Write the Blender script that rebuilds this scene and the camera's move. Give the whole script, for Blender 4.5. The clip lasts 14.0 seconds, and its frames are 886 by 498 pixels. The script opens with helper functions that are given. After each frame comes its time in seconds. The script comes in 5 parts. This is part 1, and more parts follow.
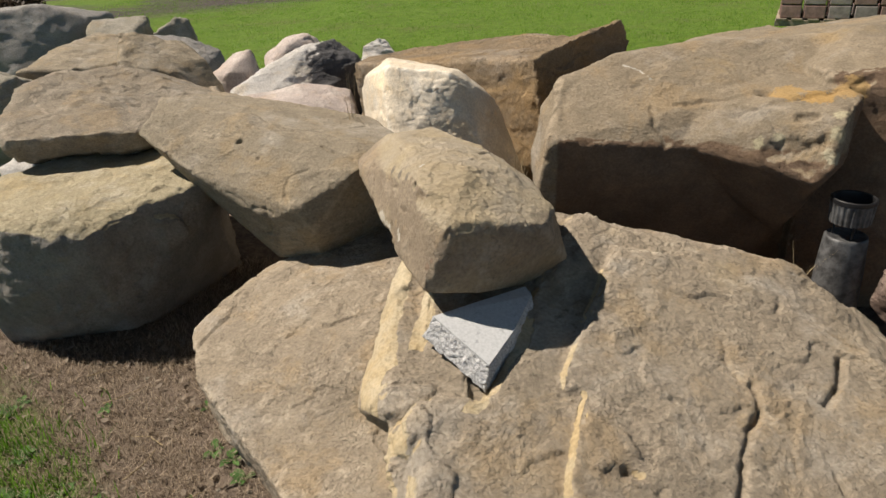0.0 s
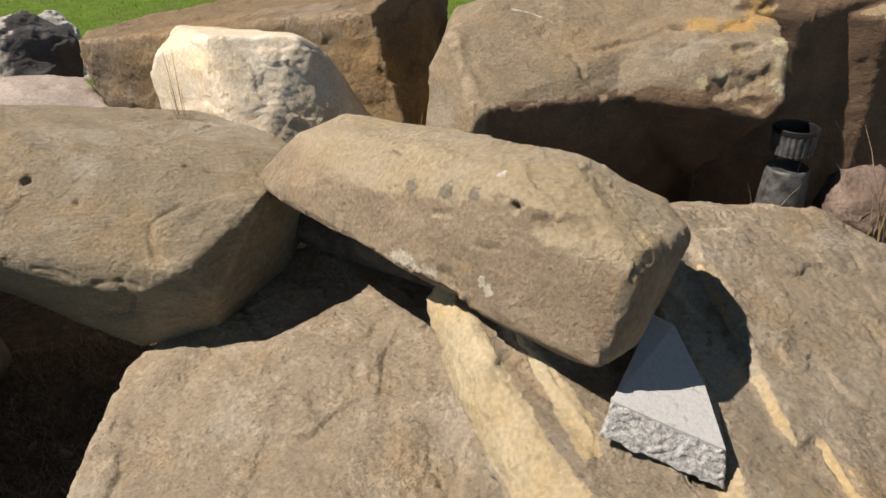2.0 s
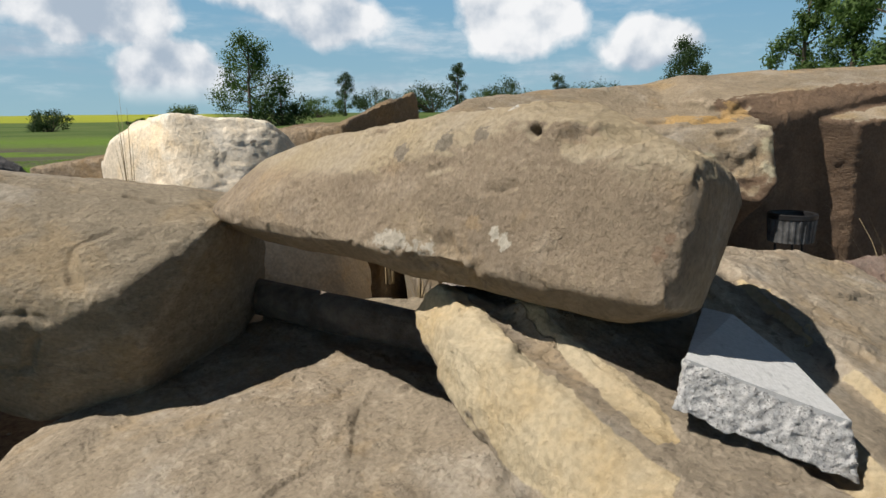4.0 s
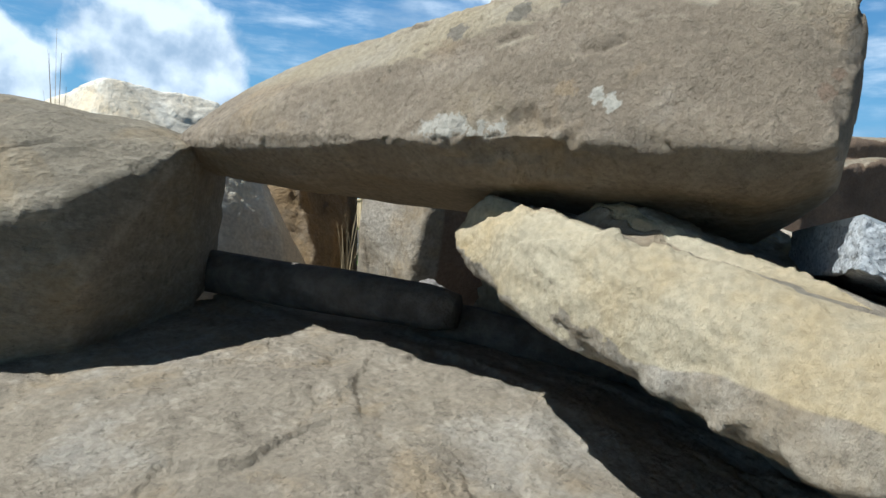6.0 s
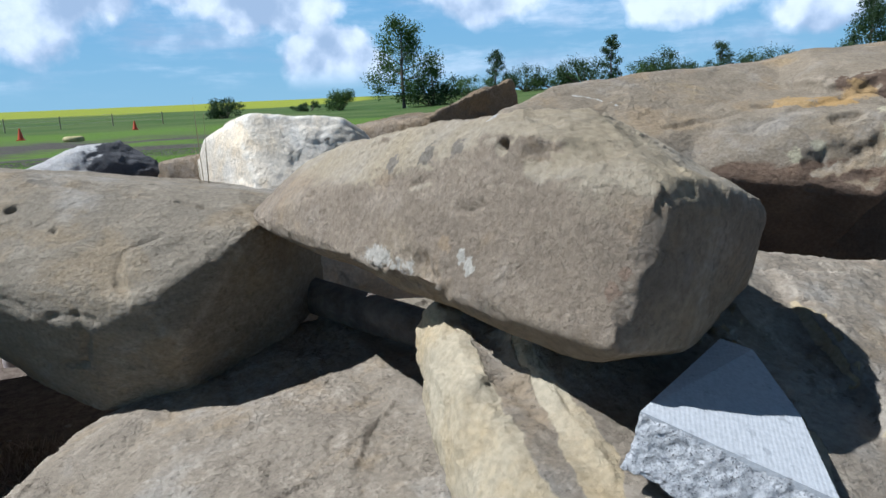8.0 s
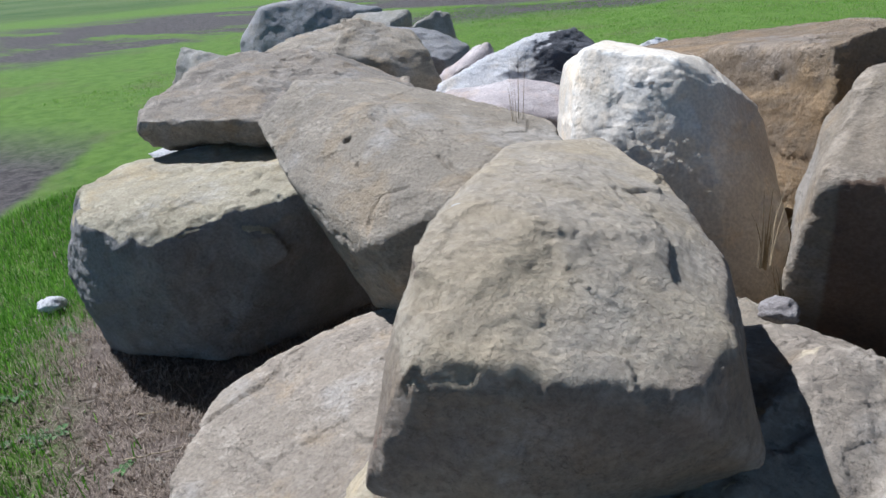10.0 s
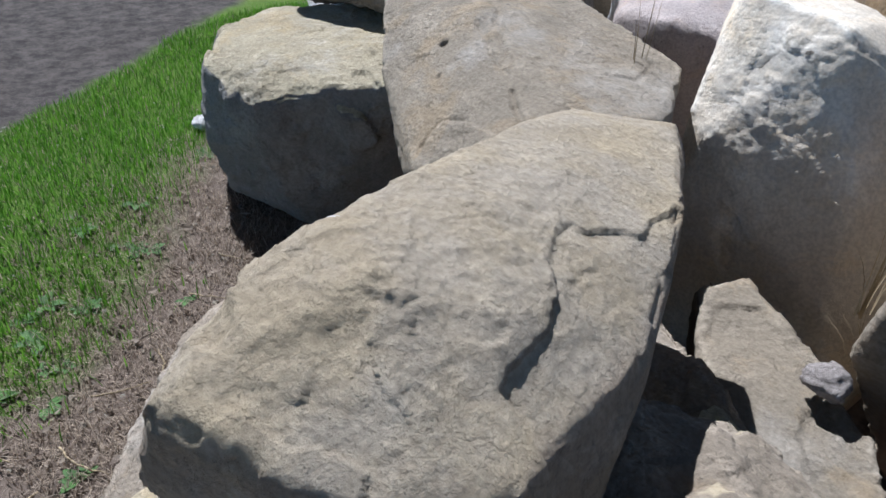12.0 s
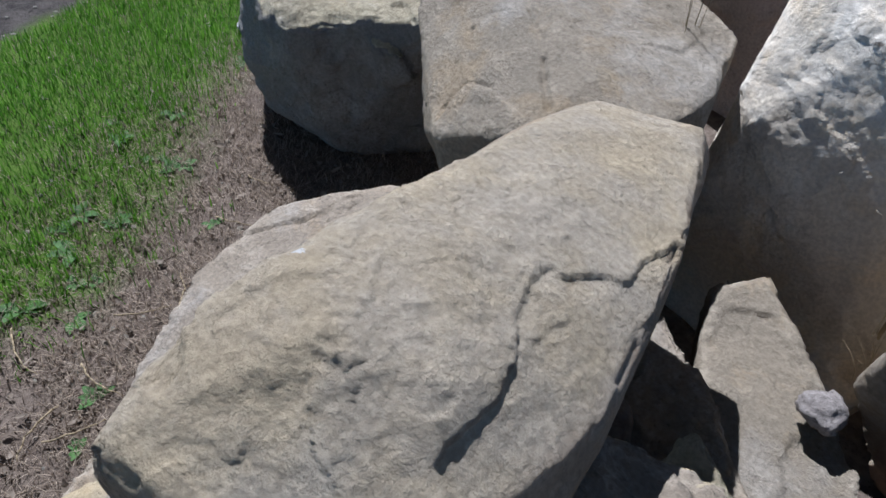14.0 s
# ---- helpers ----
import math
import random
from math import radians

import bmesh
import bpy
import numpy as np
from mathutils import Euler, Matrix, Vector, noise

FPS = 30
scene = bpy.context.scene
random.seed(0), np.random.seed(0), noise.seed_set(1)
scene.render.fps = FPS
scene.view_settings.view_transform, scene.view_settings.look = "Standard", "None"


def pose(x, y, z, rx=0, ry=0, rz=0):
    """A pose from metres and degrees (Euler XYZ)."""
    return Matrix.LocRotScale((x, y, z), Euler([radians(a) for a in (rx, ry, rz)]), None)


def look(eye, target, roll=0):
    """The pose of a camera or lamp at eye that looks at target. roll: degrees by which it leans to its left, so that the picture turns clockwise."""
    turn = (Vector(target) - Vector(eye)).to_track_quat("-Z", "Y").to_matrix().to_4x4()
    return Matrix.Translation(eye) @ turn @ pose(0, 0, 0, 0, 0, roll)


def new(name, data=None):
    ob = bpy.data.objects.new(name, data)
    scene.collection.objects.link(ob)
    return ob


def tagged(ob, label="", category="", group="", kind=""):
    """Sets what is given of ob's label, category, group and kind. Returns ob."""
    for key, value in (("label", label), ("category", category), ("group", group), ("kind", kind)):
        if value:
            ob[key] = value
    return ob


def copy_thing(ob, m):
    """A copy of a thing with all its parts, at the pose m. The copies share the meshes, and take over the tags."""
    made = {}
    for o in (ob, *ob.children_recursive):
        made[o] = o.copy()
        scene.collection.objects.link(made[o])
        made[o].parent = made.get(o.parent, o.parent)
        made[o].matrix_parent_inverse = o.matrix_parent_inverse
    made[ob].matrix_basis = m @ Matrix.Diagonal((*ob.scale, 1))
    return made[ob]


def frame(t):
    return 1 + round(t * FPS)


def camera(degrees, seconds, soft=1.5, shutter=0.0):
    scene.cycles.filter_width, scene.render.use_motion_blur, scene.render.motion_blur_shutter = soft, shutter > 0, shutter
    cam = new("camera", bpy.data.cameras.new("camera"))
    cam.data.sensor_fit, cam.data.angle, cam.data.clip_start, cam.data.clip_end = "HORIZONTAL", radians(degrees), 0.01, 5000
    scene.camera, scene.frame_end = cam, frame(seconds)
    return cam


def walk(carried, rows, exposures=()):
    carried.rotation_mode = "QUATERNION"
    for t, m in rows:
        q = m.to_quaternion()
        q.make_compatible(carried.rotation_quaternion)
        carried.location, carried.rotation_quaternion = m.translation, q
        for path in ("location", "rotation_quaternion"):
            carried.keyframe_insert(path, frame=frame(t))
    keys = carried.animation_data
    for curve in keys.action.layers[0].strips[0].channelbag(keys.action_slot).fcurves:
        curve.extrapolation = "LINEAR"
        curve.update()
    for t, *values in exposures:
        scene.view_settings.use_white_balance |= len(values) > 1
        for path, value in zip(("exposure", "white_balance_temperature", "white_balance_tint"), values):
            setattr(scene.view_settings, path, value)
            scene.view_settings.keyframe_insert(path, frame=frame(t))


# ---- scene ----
cam = camera(64.5, 14.0)
PATH = [
    (0, (0.054, -0.047, 1.618), (-0.016, 1.762, 0.769), -2.4),
    (0.5, (-0.129, 0.186, 1.582), (-0.036, 1.941, 0.627), -0.3),
    (1, (-0.302, 0.477, 1.585), (0.014, 2.17, 0.568), -0.7),
    (1.5, (-0.509, 0.695, 1.524), (0.061, 2.35, 0.556), -0.8),
    (2, (-0.672, 0.811, 1.495), (0.118, 2.373, 0.527), -1.5),
    (2.5, (-0.718, 0.852, 1.415), (0.161, 2.391, 0.489), -2.2),
    (3, (-0.692, 0.871, 1.303), (0.215, 2.467, 0.51), -2.5),
    (3.2, (-0.688, 0.883, 1.238), (0.23, 2.515, 0.534), -1.8),
    (5.3, (-0.686, 1.088, 0.754), (0.472, 2.718, 0.73), 1.8),
    (5.5, (-0.709, 1.12, 0.728), (0.479, 2.729, 0.723), 2.1),
    (6, (-0.781, 1.213, 0.686), (0.506, 2.742, 0.617), 3.4),
    (6.5, (-0.829, 1.26, 0.694), (0.547, 2.709, 0.609), 2.7),
    (7, (-0.817, 1.22, 0.741), (0.554, 2.668, 0.589), 1.2),
    (7.5, (-0.696, 1.094, 0.859), (0.446, 2.709, 0.562), -0.5),
    (7.7, (-0.614, 1.027, 0.927), (0.328, 2.76, 0.597), -1.1),
    (8, (-0.433, 0.899, 1.045), (0.181, 2.754, 0.62), -2.5),
    (8.3, (-0.203, 0.812, 1.149), (-0.048, 2.736, 0.627), -4.0),
    (8.5, (-0.069, 0.783, 1.236), (-0.156, 2.689, 0.638), -3.9),
    (9, (0.132, 0.801, 1.336), (-0.294, 2.63, 0.65), -3.8),
    (9.2, (0.172, 0.841, 1.314), (-0.35, 2.627, 0.581), -4.1),
    (11.3, (0.507, 1.246, 1.316), (-0.706, 2.579, 0.449), -1.5),
    (11.5, (0.521, 1.293, 1.356), (-0.698, 2.557, 0.399), -0.7),
    (12, (0.533, 1.39, 1.446), (-0.669, 2.529, 0.326), 1.6),
    (12.5, (0.513, 1.438, 1.506), (-0.654, 2.574, 0.345), 5.2),
    (13, (0.462, 1.469, 1.621), (-0.658, 2.598, 0.409), 3.4),
    (13.5, (0.457, 1.552, 1.647), (-0.645, 2.599, 0.347), 4.2),
    (14, (0.491, 1.546, 1.577), (-0.651, 2.453, 0.207), 4.1),
]
walk(cam, [(t, look(eye, target, roll)) for t, eye, target, roll in PATH],
     [(0, 0.48, 7000, 12), (1.5, 0.50, 7100, 14), (3.2, 0.42, 7250, 14), (5.3, 0.38, 5500, 2), (5.8, 0.50, 5550, 3), (6.6, 0.62, 5550, 5), (7.0, 0.60, 5550, 6), (8.0, 0.49, 5350, 9), (9.2, 0.66, 5150, 13), (11.3, 0.76, 5350, 13), (12.8, 0.68, 5300, 13), (14, 0.58, 5250, 14)])

# ---- world, sun ----
TO_SUN = Vector((-0.335, 0.085, 0.468)).normalized()
world = bpy.data.worlds.new("sky")
scene.world = world
world.use_nodes = True
wn, wl = world.node_tree.nodes, world.node_tree.links
wn.clear()
w_out = wn.new("ShaderNodeOutputWorld")
w_bg = wn.new("ShaderNodeBackground")
w_sky = wn.new("ShaderNodeTexSky")
w_sky.sky_type, w_sky.sun_disc = "NISHITA", False
w_sky.sun_elevation = math.asin(TO_SUN.z)
w_sky.sun_rotation = math.atan2(TO_SUN.x, TO_SUN.y)
w_sky.air_density, w_sky.dust_density, w_sky.ozone_density = 1.0, 0.1, 3.0
w_bg.inputs["Strength"].default_value = 0.0325
w_co = wn.new("ShaderNodeTexCoord")
w_sep = wn.new("ShaderNodeSeparateXYZ")
wl.new(w_co.outputs["Generated"], w_sep.inputs[0])
# banks of cloud: direction, width and height of each
w_bank = None
for (cx, cy, cz), wide in (((.305, .932, .195), .17), ((.08, .98, .16), .14), ((.70, .64, .32), .15), ((.10, .985, .13), .10), ((.39, .913, .13), .09), ((.60, .786, .14), .10), ((.74, .672, .09), .08), ((.17, .983, .05), .10),
                           ((-.25, .95, .14), .22), ((-.7, .65, .3), .24)):
    d = Vector((cx, cy, cz)).normalized()
    w_sub = wn.new("ShaderNodeVectorMath")
    w_sub.operation, w_sub.inputs[1].default_value = "SUBTRACT", d
    wl.new(w_co.outputs["Generated"], w_sub.inputs[0])
    w_flat = wn.new("ShaderNodeVectorMath")
    w_flat.operation, w_flat.inputs[1].default_value = "MULTIPLY", (1.0, 1.0, 1.9)
    wl.new(w_sub.outputs[0], w_flat.inputs[0])
    w_len = wn.new("ShaderNodeVectorMath")
    w_len.operation = "LENGTH"
    wl.new(w_flat.outputs[0], w_len.inputs[0])
    w_in = wn.new("ShaderNodeMapRange")
    w_in.inputs["From Min"].default_value, w_in.inputs["From Max"].default_value = wide * 1.5, 0.0
    wl.new(w_len.outputs["Value"], w_in.inputs["Value"])
    if w_bank is None:
        w_bank = w_in.outputs[0]
    else:
        w_max = wn.new("ShaderNodeMath")
        w_max.operation = "MAXIMUM"
        wl.new(w_bank, w_max.inputs[0])
        wl.new(w_in.outputs[0], w_max.inputs[1])
        w_bank = w_max.outputs[0]
w_puff = wn.new("ShaderNodeTexNoise")
w_puff.inputs["Scale"].default_value, w_puff.inputs["Detail"].default_value, w_puff.inputs["Roughness"].default_value = 9.0, 7.0, 0.49
wl.new(w_co.outputs["Generated"], w_puff.inputs["Vector"])
w_sum = wn.new("ShaderNodeMath")
w_sum.operation = "ADD"
w_half = wn.new("ShaderNodeMath")
w_half.operation, w_half.inputs[1].default_value = "MULTIPLY", 0.62
wl.new(w_bank, w_half.inputs[0])
wl.new(w_half.outputs[0], w_sum.inputs[0])
wl.new(w_puff.outputs["Fac"], w_sum.inputs[1])
w_ramp = wn.new("ShaderNodeValToRGB")
w_ramp.color_ramp.elements[0].position, w_ramp.color_ramp.elements[1].position = 0.72, 0.84
wl.new(w_sum.outputs[0], w_ramp.inputs[0])
w_mix = wn.new("ShaderNodeMix")
w_mix.data_type = "RGBA"
w_sat = wn.new("ShaderNodeHueSaturation")
w_sat.inputs["Saturation"].default_value, w_sat.inputs["Value"].default_value = 0.8, 0.30
wl.new(w_sky.outputs[0], w_sat.inputs["Color"])
w_low = wn.new("ShaderNodeMapRange")
w_low.interpolation_type = "SMOOTHSTEP"
w_low.inputs["From Min"].default_value, w_low.inputs["From Max"].default_value = 0.01, 0.05
wl.new(w_sep.outputs["Z"], w_low.inputs["Value"])
w_cover = wn.new("ShaderNodeMath")
w_cover.operation = "MULTIPLY"
w_long = wn.new("ShaderNodeVectorMath")
w_long.operation, w_long.inputs[1].default_value = "MULTIPLY", (1.0, 1.0, 5.0)
wl.new(w_co.outputs["Generated"], w_long.inputs[0])
w_veil = wn.new("ShaderNodeTexNoise")
w_veil.inputs["Scale"].default_value, w_veil.inputs["Detail"].default_value, w_veil.inputs["Roughness"].default_value = 3.4, 9.0, 0.62
wl.new(w_long.outputs[0], w_veil.inputs["Vector"])
w_thin = wn.new("ShaderNodeMapRange")
w_thin.interpolation_type = "SMOOTHSTEP"
w_thin.inputs["From Min"].default_value, w_thin.inputs["From Max"].default_value, w_thin.inputs["To Max"].default_value = 0.46, 0.72, 0.75
wl.new(w_veil.outputs["Fac"], w_thin.inputs["Value"])
w_all = wn.new("ShaderNodeMath")
w_all.operation = "MAXIMUM"
wl.new(w_ramp.outputs[0], w_all.inputs[0])
# the veil thins out towards the zenith
w_zen = wn.new("ShaderNodeMapRange")
w_zen.interpolation_type = "SMOOTHSTEP"
w_zen.inputs["From Min"].default_value, w_zen.inputs["From Max"].default_value, w_zen.inputs["To Min"].default_value, w_zen.inputs["To Max"].default_value = 0.22, 0.60, 1.0, 0.15
wl.new(w_sep.outputs["Z"], w_zen.inputs["Value"])
w_wisp = wn.new("ShaderNodeMath")
w_wisp.operation = "MULTIPLY"
wl.new(w_thin.outputs[0], w_wisp.inputs[0])
wl.new(w_zen.outputs[0], w_wisp.inputs[1])
wl.new(w_wisp.outputs[0], w_all.inputs[1])
wl.new(w_all.outputs[0], w_cover.inputs[0])
wl.new(w_low.outputs[0], w_cover.inputs[1])
wl.new(w_cover.outputs[0], w_mix.inputs["Factor"])
# paler blue towards the horizon, deeper overhead
w_tone = wn.new("ShaderNodeValToRGB")
for pos, col in ((0.0, (8.2, 13.4, 16.0)), (0.16, (5.2, 10.8, 16.0)), (0.42, (1.0, 4.0, 10.4))):
    e = w_tone.color_ramp.elements[0] if pos == 0.0 else w_tone.color_ramp.elements.new(pos)
    e.color = (*[c / 16 for c in col], 1)
w_tone.color_ramp.elements.remove(w_tone.color_ramp.elements[-1])
wl.new(w_sep.outputs["Z"], w_tone.inputs[0])
w_gain = wn.new("ShaderNodeVectorMath")
w_gain.operation, w_gain.inputs["Scale"].default_value = "SCALE", 16.0
wl.new(w_tone.outputs[0], w_gain.inputs[0])
w_high = wn.new("ShaderNodeMapRange")
w_high.interpolation_type = "SMOOTHSTEP"
w_high.inputs["From Min"].default_value, w_high.inputs["From Max"].default_value = 0.54, 0.30
w_high.inputs["To Max"].default_value = 0.85
wl.new(w_sep.outputs["Z"], w_high.inputs["Value"])
w_air = wn.new("ShaderNodeMix")
w_air.data_type = "RGBA"
wl.new(w_high.outputs[0], w_air.inputs["Factor"])
wl.new(w_sat.outputs[0], w_air.inputs[6])
wl.new(w_gain.outputs[0], w_air.inputs[7])
wl.new(w_air.outputs[2], w_mix.inputs[6])
# cloud: crowns lit by the sun, greyer where more cloud lies above
w_up = wn.new("ShaderNodeVectorMath")
w_up.operation, w_up.inputs[1].default_value = "ADD", (-0.012, 0.0, 0.030)
wl.new(w_co.outputs["Generated"], w_up.inputs[0])
w_above = wn.new("ShaderNodeTexNoise")
w_above.inputs["Scale"].default_value, w_above.inputs["Detail"].default_value, w_above.inputs["Roughness"].default_value = 9.0, 7.0, 0.49
wl.new(w_up.outputs[0], w_above.inputs["Vector"])
w_less = wn.new("ShaderNodeMath")
w_less.operation = "SUBTRACT"
wl.new(w_puff.outputs["Fac"], w_less.inputs[0])
wl.new(w_above.outputs["Fac"], w_less.inputs[1])
w_lit = wn.new("ShaderNodeMapRange")
w_lit.interpolation_type = "SMOOTHSTEP"
w_lit.inputs["From Min"].default_value, w_lit.inputs["From Max"].default_value = -0.13, 0.10
wl.new(w_less.outputs[0], w_lit.inputs["Value"])
w_shade = wn.new("ShaderNodeMix")
w_shade.data_type = "RGBA"
w_shade.inputs[6].default_value, w_shade.inputs[7].default_value = (9.5, 11.6, 14.2, 1.0), (21.0, 21.6, 22.4, 1.0)
wl.new(w_lit.outputs[0], w_shade.inputs["Factor"])
wl.new(w_shade.outputs[2], w_mix.inputs[7])
wl.new(w_mix.outputs[2], w_bg.inputs["Color"])
wl.new(w_bg.outputs[0], w_out.inputs[0])

sun = new("sun", bpy.data.lights.new("sun", "SUN"))
sun.data.energy, sun.data.angle, sun.data.color = 5.0, radians(0.53), (1.0, 0.94, 0.85)
sun.matrix_world = look((0, 0, 12), Vector((0, 0, 12)) - TO_SUN)


# ---- materials ----
def material(name):
    m = bpy.data.materials.new(name)
    m.use_nodes = True
    t = m.node_tree
    b = t.nodes["Principled BSDF"]
    return m, t, b


def link(t, a, b):
    t.links.new(a, b)


def tex_noise(t, co, scale, detail=6.0, rough=0.6, distort=0.0):
    n = t.nodes.new("ShaderNodeTexNoise")
    n.inputs["Scale"].default_value, n.inputs["Detail"].default_value = scale, detail
    n.inputs["Roughness"].default_value, n.inputs["Distortion"].default_value = rough, distort
    link(t, co, n.inputs["Vector"])
    return n.outputs["Fac"]


def ramp(t, fac, lo, hi):
    n = t.nodes.new("ShaderNodeMapRange")
    n.interpolation_type = "SMOOTHSTEP"
    n.inputs["From Min"].default_value, n.inputs["From Max"].default_value = lo, hi
    link(t, fac, n.inputs["Value"])
    return n.outputs["Result"]


def mix(t, fac, a, b, mode="MIX"):
    n = t.nodes.new("ShaderNodeMix")
    n.data_type, n.blend_type = "RGBA", mode
    for sock, v in ((n.inputs["Factor"], fac), (n.inputs[6], a), (n.inputs[7], b)):
        if isinstance(v, (int, float)):
            sock.default_value = v
        elif isinstance(v, tuple):
            sock.default_value = (*v, 1.0)
        else:
            link(t, v, sock)
    return n.outputs[2]


def math_node(t, op, a, b=0.5):
    n = t.nodes.new("ShaderNodeMath")
    n.operation = op
    for sock, v in ((n.inputs[0], a), (n.inputs[1], b)):
        if isinstance(v, (int, float)):
            sock.default_value = v
        else:
            link(t, v, sock)
    return n.outputs[0]


def coords(t, scale=(1, 1, 1), rot=(0, 0, 0)):
    c = t.nodes.new("ShaderNodeTexCoord")
    m = t.nodes.new("ShaderNodeMapping")
    m.inputs["Scale"].default_value = scale
    m.inputs["Rotation"].default_value = [radians(a) for a in rot]
    link(t, c.outputs["Object"], m.inputs["Vector"])
    return m.outputs["Vector"]


def bump(t, b, height, strength, distance, normal=None):
    n = t.nodes.new("ShaderNodeBump")
    n.inputs["Strength"].default_value, n.inputs["Distance"].default_value = strength, distance
    link(t, height, n.inputs["Height"])
    if normal is not None:
        link(t, normal, n.inputs["Normal"])
    link(t, n.outputs["Normal"], b.inputs["Normal"])
    return n.outputs["Normal"]


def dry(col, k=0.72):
    """A colour scaled by k: the swatches below are stored brighter than they are used."""
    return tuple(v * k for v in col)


def stepped(t, fac, first, gap, n):
    """A smooth height turned into n sharp steps, 0 to 1."""
    total = ramp(t, fac, first, first + 0.016)
    for k in range(1, n):
        total = math_node(t, "ADD", total, ramp(t, fac, first + gap * k, first + gap * k + 0.016))
    return math_node(t, "MULTIPLY", total, 1.0 / n)


def stone(name, base, other, patch, patch_at=0.58, speck=0.35, grain=1.0, streak=(1, 1, 1), rot=(0, 0, 0), rough=0.9, pale=0.25, marks=(), fresh=None, veins=0.2, flakes=0.35, lines=(), smooth_fresh=0.0):
    """Weathered stone: two body colours, stained patches, pale scuffs, dark pits and fine grain.
    marks: small chips (place, size, colour); fresh: second colour pair, mixed in by the mesh's weight for broken rind,
    other tones and painted shade."""
    m, t, b = material(name)
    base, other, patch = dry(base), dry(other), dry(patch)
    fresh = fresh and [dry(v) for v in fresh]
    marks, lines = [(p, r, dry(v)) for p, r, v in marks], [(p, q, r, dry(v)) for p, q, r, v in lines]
    co = coords(t)
    cs = coords(t, streak, rot)
    c = mix(t, ramp(t, tex_noise(t, cs, 3.2, 9, 0.66, 0.5), 0.34, 0.66), base, other)
    c = mix(t, math_node(t, "MULTIPLY", ramp(t, tex_noise(t, co, 1.9, 8, 0.64, 0.6), patch_at, patch_at + 0.12), 0.85), c, patch)
    pale_c = tuple(min(0.85, v * 1.4 + 0.07) for v in base)
    rub = tex_noise(t, cs, 11.0, 10, 0.74, 0.3)
    c = mix(t, math_node(t, "MULTIPLY", ramp(t, rub, 0.50, 0.66), pale), c, pale_c)
    # rust-coloured and bleached stains
    c = mix(t, math_node(t, "MULTIPLY", ramp(t, tex_noise(t, co, 4.4, 8, 0.68, 0.4), 0.50, 0.64), 0.5), c, (base[0] * 1.16, base[1] * 1.02, base[2] * 0.80))
    c = mix(t, math_node(t, "MULTIPLY", ramp(t, tex_noise(t, coords(t, (1, 1, 1), (50, 20, 0)), 2.9, 8, 0.66, 0.3), 0.52, 0.66), 0.45), c, tuple(0.25 * v + 0.75 * pale_c[1] * k for v, k in zip(pale_c, (1.04, 1.0, 0.93))))
    # rubbed, paler edges
    worn = t.nodes.new("ShaderNodeAttribute")
    worn.attribute_name = "ridge"
    c = mix(t, math_node(t, "MULTIPLY", math_node(t, "MULTIPLY", worn.outputs["Fac"], ramp(t, tex_noise(t, co, 14.0, 7, 0.7), 0.42, 0.60)), 0.55), c, pale_c)
    line = math_node(t, "ABSOLUTE", math_node(t, "SUBTRACT", tex_noise(t, cs, 4.6, 7, 0.62, 0.9), 0.5))
    vein = math_node(t, "MULTIPLY", ramp(t, line, 0.022, 0.004), ramp(t, tex_noise(t, co, 3.1, 5, 0.6), 0.46, 0.60))
    c = mix(t, math_node(t, "MULTIPLY", vein, veins), c, pale_c)
    crack = math_node(t, "ABSOLUTE", math_node(t, "SUBTRACT", tex_noise(t, coords(t, streak, (20, 35, 50)), 2.7, 5, 0.58, 0.4), 0.5))
    split = math_node(t, "MULTIPLY", ramp(t, crack, 0.007, 0.001), ramp(t, tex_noise(t, co, 2.2, 4, 0.6), 0.50, 0.62))
    c = mix(t, math_node(t, "MULTIPLY", split, 0.22), c, tuple(v * 0.25 for v in base))
    dark = tuple(v * 0.40 for v in base)
    c = mix(t, math_node(t, "MULTIPLY", ramp(t, rub, 0.44, 0.30), 0.45), c, tuple(v * 0.55 for v in base))
    pits = tex_noise(t, co, 46.0, 7, 0.72)
    c = mix(t, math_node(t, "MULTIPLY", ramp(t, pits, 0.57, 0.66), min(1.0, speck * 1.25)), c, dark)
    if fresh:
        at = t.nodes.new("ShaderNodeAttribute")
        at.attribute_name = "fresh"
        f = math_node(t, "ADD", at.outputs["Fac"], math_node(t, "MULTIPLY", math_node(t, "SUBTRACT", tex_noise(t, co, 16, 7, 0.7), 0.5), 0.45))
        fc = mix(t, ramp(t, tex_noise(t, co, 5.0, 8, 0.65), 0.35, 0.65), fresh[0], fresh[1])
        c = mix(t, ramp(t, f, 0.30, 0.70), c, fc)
    for place, size, colour in marks:
        g = t.nodes.new("ShaderNodeNewGeometry")
        v = t.nodes.new("ShaderNodeVectorMath")
        v.operation = "DISTANCE"
        v.inputs[1].default_value = place
        link(t, g.outputs["Position"], v.inputs[0])
        ragged = math_node(t, "ADD", v.outputs["Value"], math_node(t, "MULTIPLY", math_node(t, "SUBTRACT", tex_noise(t, co, 0.8 / size, 6, 0.7), 0.5), size * 3.4))
        c = mix(t, ramp(t, ragged, size * 1.15, size * 0.75), c, colour)
